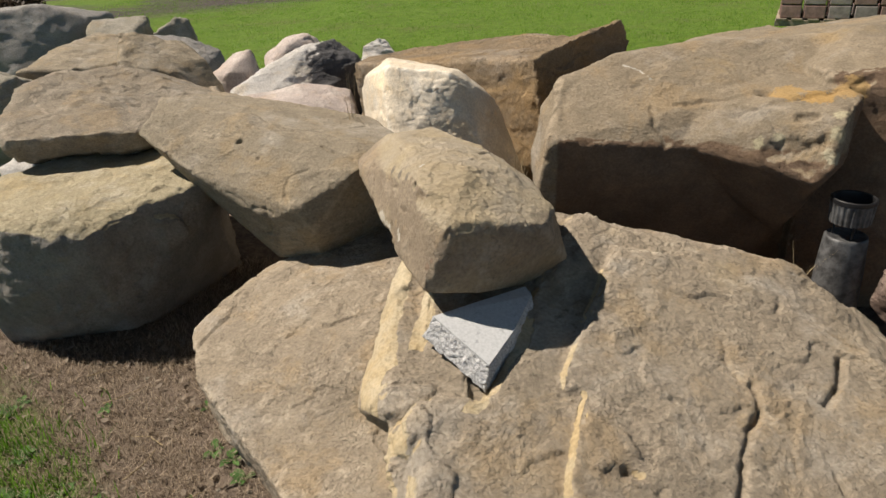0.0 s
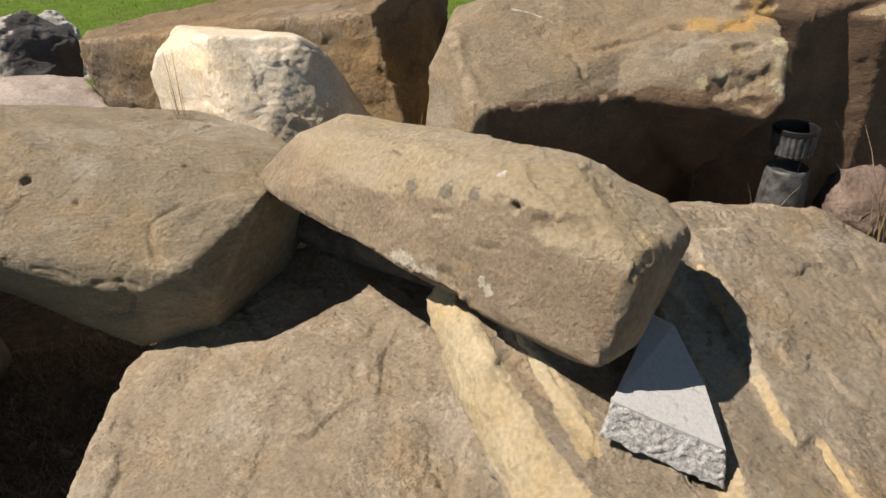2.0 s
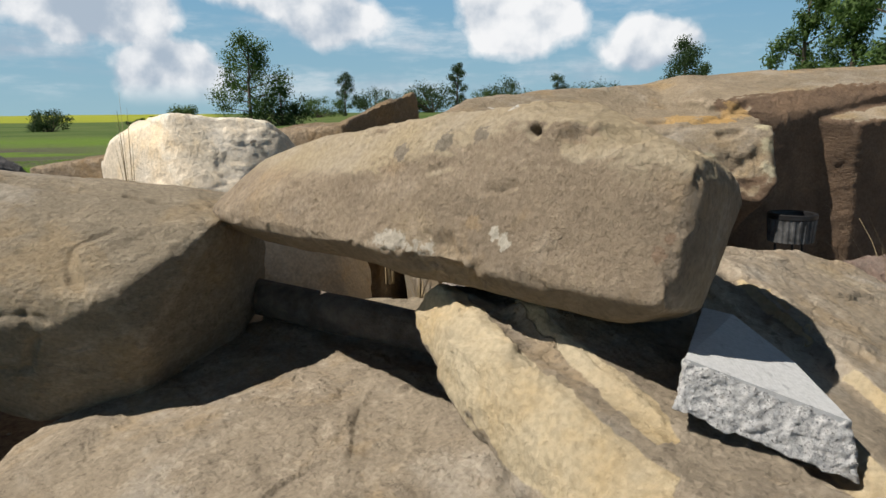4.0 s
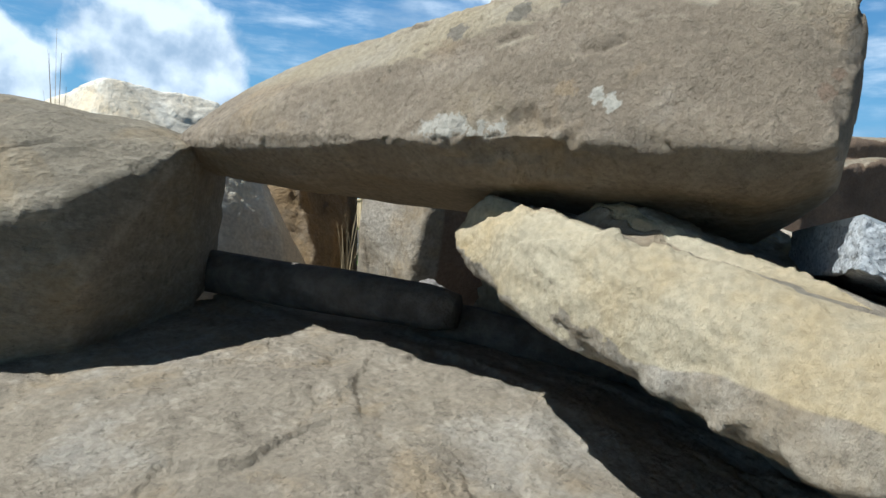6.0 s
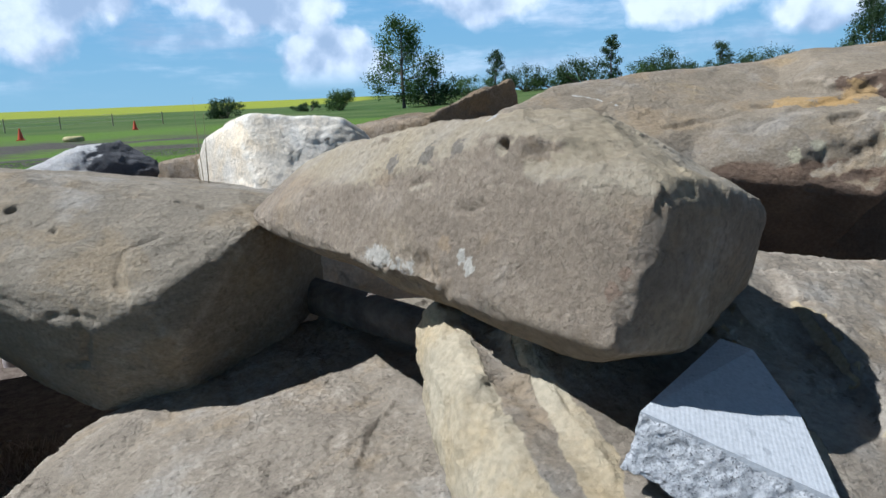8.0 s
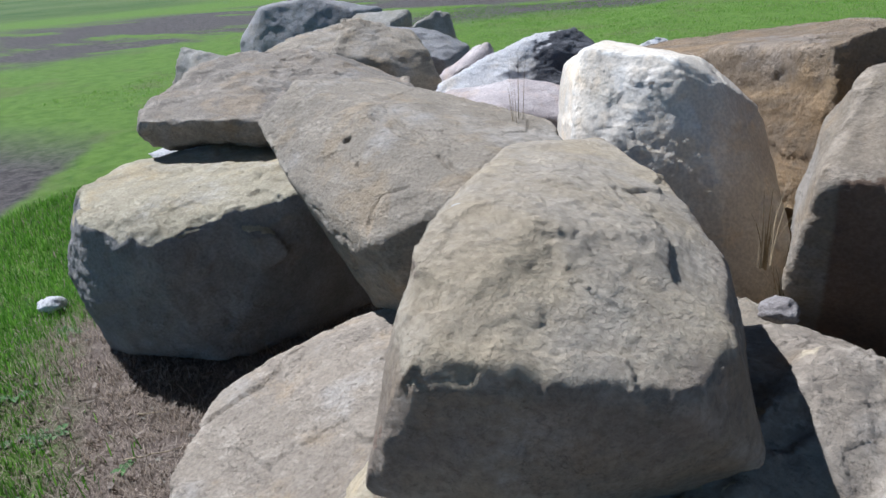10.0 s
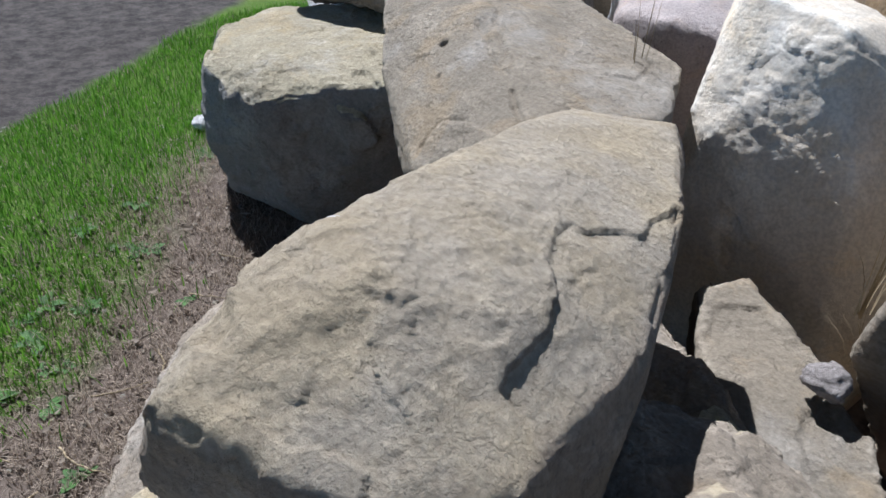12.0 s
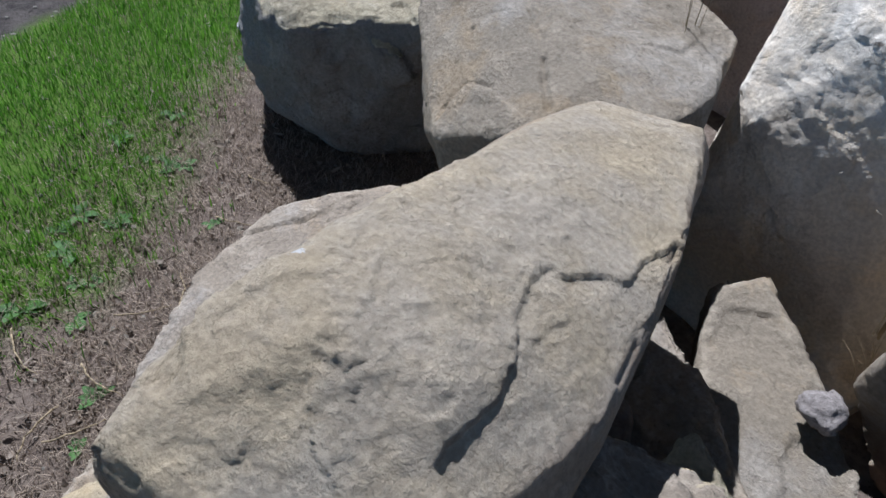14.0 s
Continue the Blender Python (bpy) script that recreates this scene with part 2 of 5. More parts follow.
    for a, z, half, colour in lines:
        a, z = Vector(a), Vector(z)
        g = t.nodes.new("ShaderNodeNewGeometry")
        off = t.nodes.new("ShaderNodeVectorMath")
        off.operation, off.inputs[1].default_value = "SUBTRACT", a
        link(t, g.outputs["Position"], off.inputs[0])
        cross = t.nodes.new("ShaderNodeVectorMath")
        cross.operation, cross.inputs[1].default_value = "CROSS_PRODUCT", (z - a).normalized()
        link(t, off.outputs[0], cross.inputs[0])
        reach = t.nodes.new("ShaderNodeVectorMath")
        reach.operation = "LENGTH"
        link(t, cross.outputs[0], reach.inputs[0])
        along = t.nodes.new("ShaderNodeVectorMath")
        along.operation, along.inputs[1].default_value = "DISTANCE", (a + z) / 2
        link(t, g.outputs["Position"], along.inputs[0])
        ragged = math_node(t, "ADD", reach.outputs["Value"], math_node(t, "MULTIPLY", math_node(t, "SUBTRACT", tex_noise(t, co, 18, 6, 0.7), 0.5), half * 7))
        hit = math_node(t, "MULTIPLY", ramp(t, ragged, half, half * 0.5), ramp(t, along.outputs["Value"], (z - a).length * 0.52, (z - a).length * 0.46))
        c = mix(t, math_node(t, "MULTIPLY", hit, 0.8), c, colour)
    # thin weathered layers, each of a slightly different tone
    terrace = stepped(t, tex_noise(t, cs, 7.0, 7, 0.66, 0.3), 0.42, 0.09, 3)
    terrace = math_node(t, "MULTIPLY", terrace, ramp(t, tex_noise(t, co, 3.3, 5, 0.6), 0.44, 0.62))
    scaly = stepped(t, tex_noise(t, coords(t, streak, (35, 10, 60)), 19.0, 7, 0.66, 0.3), 0.45, 0.10, 2)
    c = mix(t, 1.0, c, mix(t, terrace, (0.90, 0.895, 0.89), (1.09, 1.085, 1.08)), "MULTIPLY")
    scaly = math_node(t, "MULTIPLY", scaly, ramp(t, tex_noise(t, co, 6.5, 5, 0.65), 0.50, 0.64))
    c = mix(t, 1.0, c, mix(t, scaly, (0.97, 0.965, 0.96), (1.04, 1.04, 1.04)), "MULTIPLY")
    grit = tex_noise(t, co, 105.0, 7, 0.78)
    c = mix(t, 1.0, c, mix(t, ramp(t, grit, 0.38, 0.62), (0.83, 0.825, 0.82), (1.13, 1.13, 1.125)), "MULTIPLY")
    fine = tex_noise(t, co, 210.0, 5, 0.75)
    c = mix(t, math_node(t, "MULTIPLY", ramp(t, fine, 0.42, 0.64), 0.16), c, tuple(v * 0.55 for v in other))
    link(t, c, b.inputs["Base Color"])
    b.inputs["Roughness"].default_value = rough
    b.inputs["Specular IOR Level"].default_value = 0.2
    n0 = bump(t, b, rub, 0.30 * grain, 0.016)
    n0 = bump(t, b, tex_noise(t, cs, 17.0, 10, 0.74), 0.40 * grain, 0.016, n0)
    if fresh:
        sound = math_node(t, "SUBTRACT", 1.0, math_node(t, "MULTIPLY", ramp(t, f, 0.30, 0.70), smooth_fresh))
        terrace, scaly = math_node(t, "MULTIPLY", terrace, sound), math_node(t, "MULTIPLY", scaly, sound)
    n0 = bump(t, b, terrace, min(1.0, flakes), 0.017, n0)
    n0 = bump(t, b, scaly, min(1.0, flakes), 0.008, n0)
    n1 = bump(t, b, tex_noise(t, cs, 62.0, 9, 0.72), 0.95 * grain, 0.011, n0)
    n2 = bump(t, b, pits, 0.55 * grain, -0.008, n1)
    n3 = bump(t, b, split, 0.3, -0.004, n2)
    n4 = bump(t, b, grit, 0.52 * grain, 0.0040, n3)
    bump(t, b, fine, 0.32 * grain, 0.002, n4)
    return m


def plain(name, col, rough=0.6, metal=0.0, var=0.25, scale=12.0, bumpy=0.15):
    m, t, b = material(name)
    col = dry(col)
    co = coords(t)
    n = tex_noise(t, co, scale, 7, 0.65)
    c = mix(t, ramp(t, n, 0.3, 0.7), tuple(v * (1 - var) for v in col), tuple(min(1, v * (1 + var)) for v in col))
    c = mix(t, math_node(t, "MULTIPLY", ramp(t, tex_noise(t, co, scale * 7, 5, 0.7), 0.5, 0.75), 0.35), c, tuple(v * 0.6 for v in col))
    link(t, c, b.inputs["Base Color"])
    b.inputs["Roughness"].default_value, b.inputs["Metallic"].default_value = rough, metal
    bump(t, b, tex_noise(t, co, scale * 4, 6, 0.6), bumpy, 0.01)
    return m


CHIP = (0.76, 0.71, 0.61)
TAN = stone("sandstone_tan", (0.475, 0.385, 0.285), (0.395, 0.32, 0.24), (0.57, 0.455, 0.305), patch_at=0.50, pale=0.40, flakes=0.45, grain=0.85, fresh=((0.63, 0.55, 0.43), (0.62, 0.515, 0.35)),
            marks=[((-.135, 1.724, .842), 0.010, CHIP), ((-.130, 1.706, .834), 0.011, CHIP), ((-.066, 1.776, 1.019), 0.009, (0.88, 0.87, 0.85)),
                   ((-.164, 1.943, .946), 0.016, (0.36, 0.315, 0.255)), ((-.135, 1.857, .967), 0.018, (0.35, 0.31, 0.25)), ((-.114, 1.795, .981), 0.014, (0.36, 0.315, 0.255)), ((-.147, 1.76, .855), 0.014, (0.50, 0.38, 0.25)), ((-.034, 1.507, .858), 0.008, (0.40, 0.29, 0.21)), ((-.046, 1.510, .840), 0.009, (0.40, 0.29, 0.21))], lines=[((-.30, 2.14, .803), (-.222, 1.95, .806), .008, CHIP), ((-.222, 1.95, .806), (-.172, 1.79, .814), .016, (0.86, 0.81, 0.71))])
TAN_GREY = stone("sandstone_grey", (0.45, 0.385, 0.29), (0.37, 0.32, 0.245), (0.51, 0.42, 0.28), pale=0.4, grain=0.75, streak=(1, 1.2, 2.6), rot=(30, 0, 0), flakes=0.5,
                 lines=[((-1.246, 2.953, .863), (-1.206, 2.827, .822), .010, (0.62, 0.58, 0.51))])
SLAB = stone("sandstone_slab", (0.53, 0.45, 0.345), (0.43, 0.365, 0.285), (0.57, 0.47, 0.325), speck=0.5, grain=0.85, pale=0.55, veins=0.3, flakes=0.7, smooth_fresh=0.85, fresh=((0.82, 0.71, 0.51), (0.80, 0.62, 0.36)))
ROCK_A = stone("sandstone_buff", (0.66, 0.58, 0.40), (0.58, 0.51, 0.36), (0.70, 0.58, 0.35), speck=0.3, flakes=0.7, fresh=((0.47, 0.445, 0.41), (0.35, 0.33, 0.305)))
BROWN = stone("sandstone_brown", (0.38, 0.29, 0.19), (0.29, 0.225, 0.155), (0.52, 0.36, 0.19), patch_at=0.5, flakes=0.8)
VEINED = stone("sandstone_veined", (0.45, 0.385, 0.30), (0.37, 0.325, 0.265), (0.55, 0.44, 0.31), pale=0.5, lines=[((-2.16, 3.46, .91), (-1.88, 3.14, .865), .010, (0.66, 0.56, 0.45)), ((-1.62, 3.4, .87), (-1.52, 3.2, .84), .008, (0.60, 0.49, 0.38))])
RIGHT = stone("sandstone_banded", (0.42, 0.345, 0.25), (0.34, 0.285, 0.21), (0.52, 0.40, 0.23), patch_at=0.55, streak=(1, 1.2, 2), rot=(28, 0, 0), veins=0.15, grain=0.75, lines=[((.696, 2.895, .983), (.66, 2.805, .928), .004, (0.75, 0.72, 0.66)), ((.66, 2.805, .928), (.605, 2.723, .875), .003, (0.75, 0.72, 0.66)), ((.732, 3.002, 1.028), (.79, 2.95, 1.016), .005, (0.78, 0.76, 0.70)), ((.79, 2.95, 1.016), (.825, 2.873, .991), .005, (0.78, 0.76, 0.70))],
              # darker brown pair for the front, with shade painted into it
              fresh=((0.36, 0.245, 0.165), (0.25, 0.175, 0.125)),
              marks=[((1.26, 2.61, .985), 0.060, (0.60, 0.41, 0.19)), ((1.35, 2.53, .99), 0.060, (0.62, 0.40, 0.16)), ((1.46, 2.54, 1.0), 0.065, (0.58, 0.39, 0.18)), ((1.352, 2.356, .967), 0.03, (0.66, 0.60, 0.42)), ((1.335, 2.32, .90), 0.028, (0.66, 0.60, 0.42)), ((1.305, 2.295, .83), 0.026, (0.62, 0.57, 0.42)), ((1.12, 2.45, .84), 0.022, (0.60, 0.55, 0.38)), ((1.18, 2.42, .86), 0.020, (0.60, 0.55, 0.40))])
CREAM = stone("limestone_cream", (0.98, 0.88, 0.72), (0.90, 0.79, 0.63), (0.96, 0.90, 0.79), speck=0.12, pale=0.2, grain=0.5, flakes=0.25,
              lines=[((-.272, 3.087, .85), (-.195, 3.083, .878), .004, (0.36, 0.29, 0.22)), ((-.195, 3.083, .878), (-.119, 3.097, .914), .004, (0.36, 0.29, 0.22)), ((-.119, 3.097, .914), (-.024, 3.122, .942), .004, (0.36, 0.29, 0.22))])
WHITE = stone("gneiss_white", (1.0, 0.98, 0.95), (0.90, 0.87, 0.84), (0.40, 0.39, 0.38), patch_at=0.68, streak=(1, 3, 1), rot=(0, 20, 40), fresh=((0.12, 0.12, 0.13), (0.20, 0.20, 0.21)))
REDDISH = stone("granite_reddish", (0.34, 0.25, 0.21), (0.26, 0.20, 0.175), (0.42, 0.34, 0.28), speck=0.7)
PINK = stone("granite_pink", (0.76, 0.66, 0.62), (0.68, 0.60, 0.57), (0.80, 0.74, 0.70), speck=0.5)
COBBLE = stone("granite_cobble", (0.50, 0.45, 0.42), (0.43, 0.39, 0.365), (0.56, 0.51, 0.47), speck=0.5)
BLUEGREY = stone("gneiss_grey", (0.38, 0.375, 0.37), (0.45, 0.43, 0.41), (0.29, 0.29, 0.30), speck=0.4)
GREY = stone("limestone_grey", (0.45, 0.42, 0.355), (0.37, 0.35, 0.295), (0.50, 0.45, 0.37))


def split_granite():
    m, t, b = material("granite_split")
    co = coords(t)
    c = mix(t, ramp(t, tex_noise(t, co, 90, 5, 0.7), 0.4, 0.6), (0.459, 0.466, 0.474), (0.651, 0.651, 0.651))
    c = mix(t, math_node(t, "MULTIPLY", ramp(t, tex_noise(t, co, 190, 4, 0.7), 0.52, 0.60), 0.6), c, (0.222, 0.229, 0.244))
    c = mix(t, math_node(t, "MULTIPLY", ramp(t, tex_noise(t, co, 280, 3, 0.6), 0.60, 0.66), 0.8), c, (0.059, 0.059, 0.063))
    link(t, c, b.inputs["Base Color"])
    b.inputs["Roughness"].default_value = 0.75
    n1 = bump(t, b, tex_noise(t, co, 70, 7, 0.75), 0.9, 0.012)
    bump(t, b, tex_noise(t, co, 300, 4, 0.7), 0.5, 0.003, n1)
    return m


GRANITE_RAW = split_granite()


def sawn_granite():
    m, t, b = material("granite_sawn")
    co = coords(t)
    rib = t.nodes.new("ShaderNodeTexWave")
    rib.inputs["Scale"].default_value, rib.inputs["Distortion"].default_value = 62.0, 0.8
    link(t, coords(t, rot=(0, 0, 35)), rib.inputs["Vector"])
    c = mix(t, ramp(t, tex_noise(t, co, 140, 5, 0.7), 0.35, 0.65), (0.414, 0.425, 0.437), (0.503, 0.514, 0.525))
    c = mix(t, math_node(t, "MULTIPLY", ramp(t, tex_noise(t, co, 60, 3, 0.6), 0.6, 0.7), 0.5), c, (0.222, 0.229, 0.244))
    link(t, c, b.inputs["Base Color"])
    b.inputs["Roughness"].default_value = 0.8
    n1 = bump(t, b, rib.outputs["Fac"], 0.12, 0.0012)
    bump(t, b, tex_noise(t, co, 260, 4, 0.7), 0.35, 0.002, n1)
    return m


GRANITE_SAWN = sawn_granite()


# ---- geometry tools ----
def pnoise(p, seed=0):
    """Gradient noise at the points p (n x 3), about -0.7 to 0.7."""
    i = np.floor(p).astype(np.int64)
    f = p - i
    u = f * f * f * (f * (f * 6 - 15) + 10)
    out = np.zeros(len(p))
    for dx in (0, 1):
        for dy in (0, 1):
            for dz in (0, 1):
                h = (i[:, 0] + dx) * 73856093 ^ (i[:, 1] + dy) * 19349663 ^ (i[:, 2] + dz) * 83492791 ^ (seed * 2654435 + 97)
                h = (h * 1274126177) & 0x7FFFFFFF
                h = (h ^ (h >> 13)) * 1103515245 & 0x7FFFFFFF
                a, c = (h & 1023) / 1023 * 2 * np.pi, ((h >> 10) & 1023) / 511.5 - 1
                s = np.sqrt(np.maximum(0, 1 - c * c))
                g = s * np.cos(a) * (f[:, 0] - dx) + s * np.sin(a) * (f[:, 1] - dy) + c * (f[:, 2] - dz)
                w = (u[:, 0] if dx else 1 - u[:, 0]) * (u[:, 1] if dy else 1 - u[:, 1]) * (u[:, 2] if dz else 1 - u[:, 2])
                out += g * w
    return out


def fbm(p, octaves=4, seed=0, gain=0.5):
    out, amp = np.zeros(len(p)), 1.0
    for k in range(octaves):
        out += amp * pnoise(p * 2.0 ** k, seed + 11 * k)
        amp *= gain
    return out


def chips(p, seed=0):
    """Broken facets: each cell of a jittered lattice is a small plane of its own height and tilt (-1 to 1)."""
    i = np.floor(p).astype(np.int64)
    best = np.full(len(p), 9.0)
    out = np.zeros(len(p))
    for dx in (-1, 0, 1):
        for dy in (-1, 0, 1):
            for dz in (-1, 0, 1):
                c = i + np.array([dx, dy, dz])
                h = c[:, 0] * 73856093 ^ c[:, 1] * 19349663 ^ c[:, 2] * 83492791 ^ (seed * 7919 + 13)
                h = (h * 1274126177) & 0x7FFFFFFF
                h = (h ^ (h >> 13)) * 1103515245 & 0x7FFFFFFF
                j = np.stack([(h & 255), (h >> 8) & 255, (h >> 16) & 255], 1) / 255.0
                v = p - (c + j)
                r = (v * v).sum(1)
                near = r < best
                best = np.where(near, r, best)
                out = np.where(near, ((h >> 5) & 127) / 63.5 - 1 + ((j - 0.5) * v).sum(1) * 2.2, out)
    return out


def smoothstep(x, a, b):
    x = np.clip((x - a) / (b - a), 0, 1)
    return x * x * (3 - 2 * x)


def mesh_from(verts, faces, name, smooth=True):
    me = bpy.data.meshes.new(name)
    me.from_pydata(verts, [], faces)
    if smooth:
        me.polygons.foreach_set("use_smooth", np.ones(len(me.polygons), dtype=bool))
    return me


def part(name, bm, mat, parent=None, label="", smooth=False):
    """Links a bmesh as one mesh object, under a thing or a part where one is given."""
    me = bpy.data.meshes.new(name)
    bm.to_mesh(me)
    bm.free()
    if smooth:
        me.polygons.foreach_set("use_smooth", np.ones(len(me.polygons), dtype=bool))
    if mat:
        me.materials.append(mat)
    ob = new(name, me)
    if parent:
        ob.parent = parent
    return tagged(ob, label)


def box_bm(size, at=(0, 0, 0), bevel=0.0, m=None):
    bm = bmesh.new()
    bmesh.ops.create_cube(bm, size=1, matrix=Matrix.Translation(at) @ Matrix.Diagonal((*size, 1)))
    if bevel:
        bmesh.ops.bevel(bm, geom=bm.edges[:], offset=bevel, segments=2, affect="EDGES", profile=0.6)
    if m:
        bmesh.ops.transform(bm, matrix=m, verts=bm.verts)
    return bm


def tube_bm(a, b, r0, r1, n=10, bm=None):
    bm = bm or bmesh.new()
    a, b = Vector(a), Vector(b)
    m = Matrix.Translation((a + b) / 2) @ (b - a).to_track_quat("Z", "Y").to_matrix().to_4x4()
    bmesh.ops.create_cone(bm, cap_ends=True, segments=n, radius1=r0, radius2=r1, depth=(b - a).length, matrix=m)
    return bm


def boulder(name, label, hulls, mat, voxel=0.016, soft=3, seed=1, big=0.02, mid=0.008, flake=0.006, bed=(0, 0, 1), grooves=(), ledges=(), fresh=None, pit=0.0, crag=0.002, chip=0.0026, spall=0.005, broken=None, edge=0.9, group=""):
    """A boulder from one or more rough-hewn solids given by their corners: fused, worn round, then broken up by
    lumps (big, mid), flaked layers (flake, along the bed), pits, grooves (corner points, half width, depth) and ledges
    (plan outlines that lie lower by a depth), with ragged chips out of its sharp edges (edge). fresh: weight of the
    second colour pair (broken rind, other tones, painted shade), broken: how rough the surface is, by place and normal."""
    bm = bmesh.new()
    for corners in hulls:
        piece = bmesh.new()
        vs = [piece.verts.new(c) for c in corners]
        res = bmesh.ops.convex_hull(piece, input=vs)
        loose = {g for g in res["geom_interior"] + res["geom_unused"] if isinstance(g, bmesh.types.BMVert)}
        bmesh.ops.delete(piece, geom=list(loose), context="VERTS")
        tmp = bpy.data.meshes.new("tmp")
        piece.to_mesh(tmp)
        piece.free()
        bm.from_mesh(tmp)
        bpy.data.meshes.remove(tmp)
    raw = bpy.data.meshes.new("raw")
    bm.to_mesh(raw)
    bm.free()
    ob = new("raw", raw)
    mod = ob.modifiers.new("fuse", "REMESH")
    mod.mode, mod.voxel_size = "VOXEL", voxel
    dg = bpy.context.evaluated_depsgraph_get()
    got = bpy.data.meshes.new_from_object(ob.evaluated_get(dg))
    bpy.data.objects.remove(ob)
    bpy.data.meshes.remove(raw)
    n = len(got.vertices)
    co = np.empty(n * 3)
    got.vertices.foreach_get("co", co)
    co = co.reshape(-1, 3)
    ed = np.empty(len(got.edges) * 2, dtype=np.int64)
    got.edges.foreach_get("vertices", ed)
    ed = ed.reshape(-1, 2)
    deg = np.bincount(ed.ravel(), minlength=n)[:, None]
    for _ in range(soft):
        acc = np.zeros_like(co)
        for k in range(3):
            acc[:, k] = np.bincount(ed[:, 0], co[ed[:, 1], k], n) + np.bincount(ed[:, 1], co[ed[:, 0], k], n)
        co = 0.4 * co + 0.6 * acc / deg
    got.vertices.foreach_set("co", co.ravel())
    got.update()
    no = np.empty(n * 3)
    got.vertex_normals.foreach_get("vector", no)
    no = no.reshape(-1, 3)
    q = co + seed * 7.31
    # how sharp an outward edge is: how far it stands out from the form blurred over a few centimetres
    blur = co
    for _ in range(int(min(60, 0.0022 / voxel ** 2))):
        acc = np.zeros_like(blur)
        for k in range(3):
            acc[:, k] = np.bincount(ed[:, 0], blur[ed[:, 1], k], n) + np.bincount(ed[:, 1], blur[ed[:, 0], k], n)
        blur = 0.4 * blur + 0.6 * acc / deg
    ridge = smoothstep(((co - blur) * no).sum(1), 0.0012, 0.0050)
    # some stretches are worn smooth, others broken
    worn = 0.25 + 0.75 * smoothstep(fbm(q * 2.1, 2, seed + 15), -0.22, 0.22)
    if broken:
        worn = worn * broken(co, no)
    d = big * fbm(q * 2.8, 3, seed, 0.55) + 0.45 * mid * worn * fbm(q * 10.0, 4, seed + 5)
    # flaked layers: thin terraces whose edges wander, large ones and small ones
    w = np.column_stack([q @ v for v in np.array(Vector(bed).normalized().to_track_quat("Z", "Y").to_matrix()).T])
    lay = fbm(w * np.array([4.0, 4.0, 9.0]), 5, seed + 31, 0.55)
    d += flake * (0.35 + 0.65 * worn) * (smoothstep(lay, 0.0, 0.02) + smoothstep(lay, 0.24, 0.26) + smoothstep(lay, -0.30, -0.28))
    scales = fbm(w * np.array([12.0, 12.0, 26.0]), 4, seed + 37, 0.55)
    if voxel > 0.014:
        worn, pit, crag, chip = worn * 0.4, 0, 0, chip * 0.5
    for level in (-0.30, -0.12, 0.06, 0.24):
        d += 0.30 * flake * worn * smoothstep(scales, level, level + 0.03)
    warp = np.column_stack([pnoise(q * 9 + k, seed + k) for k in (0, 3, 7)]) * 0.5
    d += chip * (0.3 + 0.7 * worn) * (0.7 * chips(w * np.array([8.0, 8.0, 15.0]) + warp, seed) + 0.3 * worn * chips(w * np.array([23.0, 23.0, 34.0]) + 2 * warp, seed + 1))
    d += spall * chips(w * np.array([3.2, 3.2, 5.5]) + 0.7 * warp, seed + 3)
    bite = chips(q * 11.0 + 1.4 * warp, seed + 7) + 0.5 * chips(q * 27.0 + warp, seed + 8)
    bite = edge * ridge * smoothstep(bite + 1.2 * fbm(q * 5.0, 2, seed + 9), -0.2, 0.5)
    if pit:
        d += pit * worn * fbm(q * 34.0, 3, seed + 61, 0.6)
    if crag:
        d += crag * worn * (np.abs(fbm(w * np.array([17.0, 17.0, 40.0]), 4, seed + 81, 0.65)) + 0.6 * np.abs(fbm(q * 44.0, 2, seed + 91, 0.6)))
    d -= d.mean()
    rough = d
    for line, half, depth in grooves:
        worst = np.zeros(n)
        for a, c in zip(line[:-1], line[1:]):
            a, c = np.array(a), np.array(c)
            s = np.clip(((co - a) @ (c - a)) / ((c - a) @ (c - a)), 0, 1)
            r = np.linalg.norm(co - a - s[:, None] * (c - a), axis=1) + half * (0.7 * pnoise(q * 14, seed + 2) + 0.6 * pnoise(q * 48, seed))
            worst = np.maximum(worst, depth * (1 - smoothstep(r, half * 0.3, half)))
        d = d - worst * (0.65 + 0.7 * pnoise(q * 20, seed + 4))
    for outline, depth in ledges:
        px, py = co[:, 0] + 0.006 * pnoise(q * 16, seed), co[:, 1] + 0.006 * pnoise(q * 16 + 9, seed)
        inside = np.zeros(n, dtype=bool)
        for (x0, y0), (x1, y1) in zip(outline, outline[1:] + outline[:1]):
            inside ^= ((y0 > py) != (y1 > py)) & (px < (x1 - x0) * (py - y0) / (y1 - y0 + 1e-9) + x0)
        d -= depth * inside * smoothstep(no[:, 2], -0.1, 0.25)
    cut = d - rough
    d = rough + 0.5 * cut + 0.5 * (np.bincount(ed[:, 0], cut[ed[:, 1]], n) + np.bincount(ed[:, 1], cut[ed[:, 0]], n)) / deg[:, 0]
    co = co + bite[:, None] * (blur - co) + no * d[:, None]
    base = np.array([co[:, 0].mean(), co[:, 1].mean(), co[:, 2].min()])
    got.vertices.foreach_set("co", (co - base).ravel())
    got.polygons.foreach_set("use_smooth", np.ones(len(got.polygons), dtype=bool))
    got.materials.clear()
    got.materials.append(mat)
    got.name = name
    got.update()
    wear = got.attributes.new("ridge", "FLOAT", "POINT")
    wear.data.foreach_set("value", ridge.astype(np.float32))
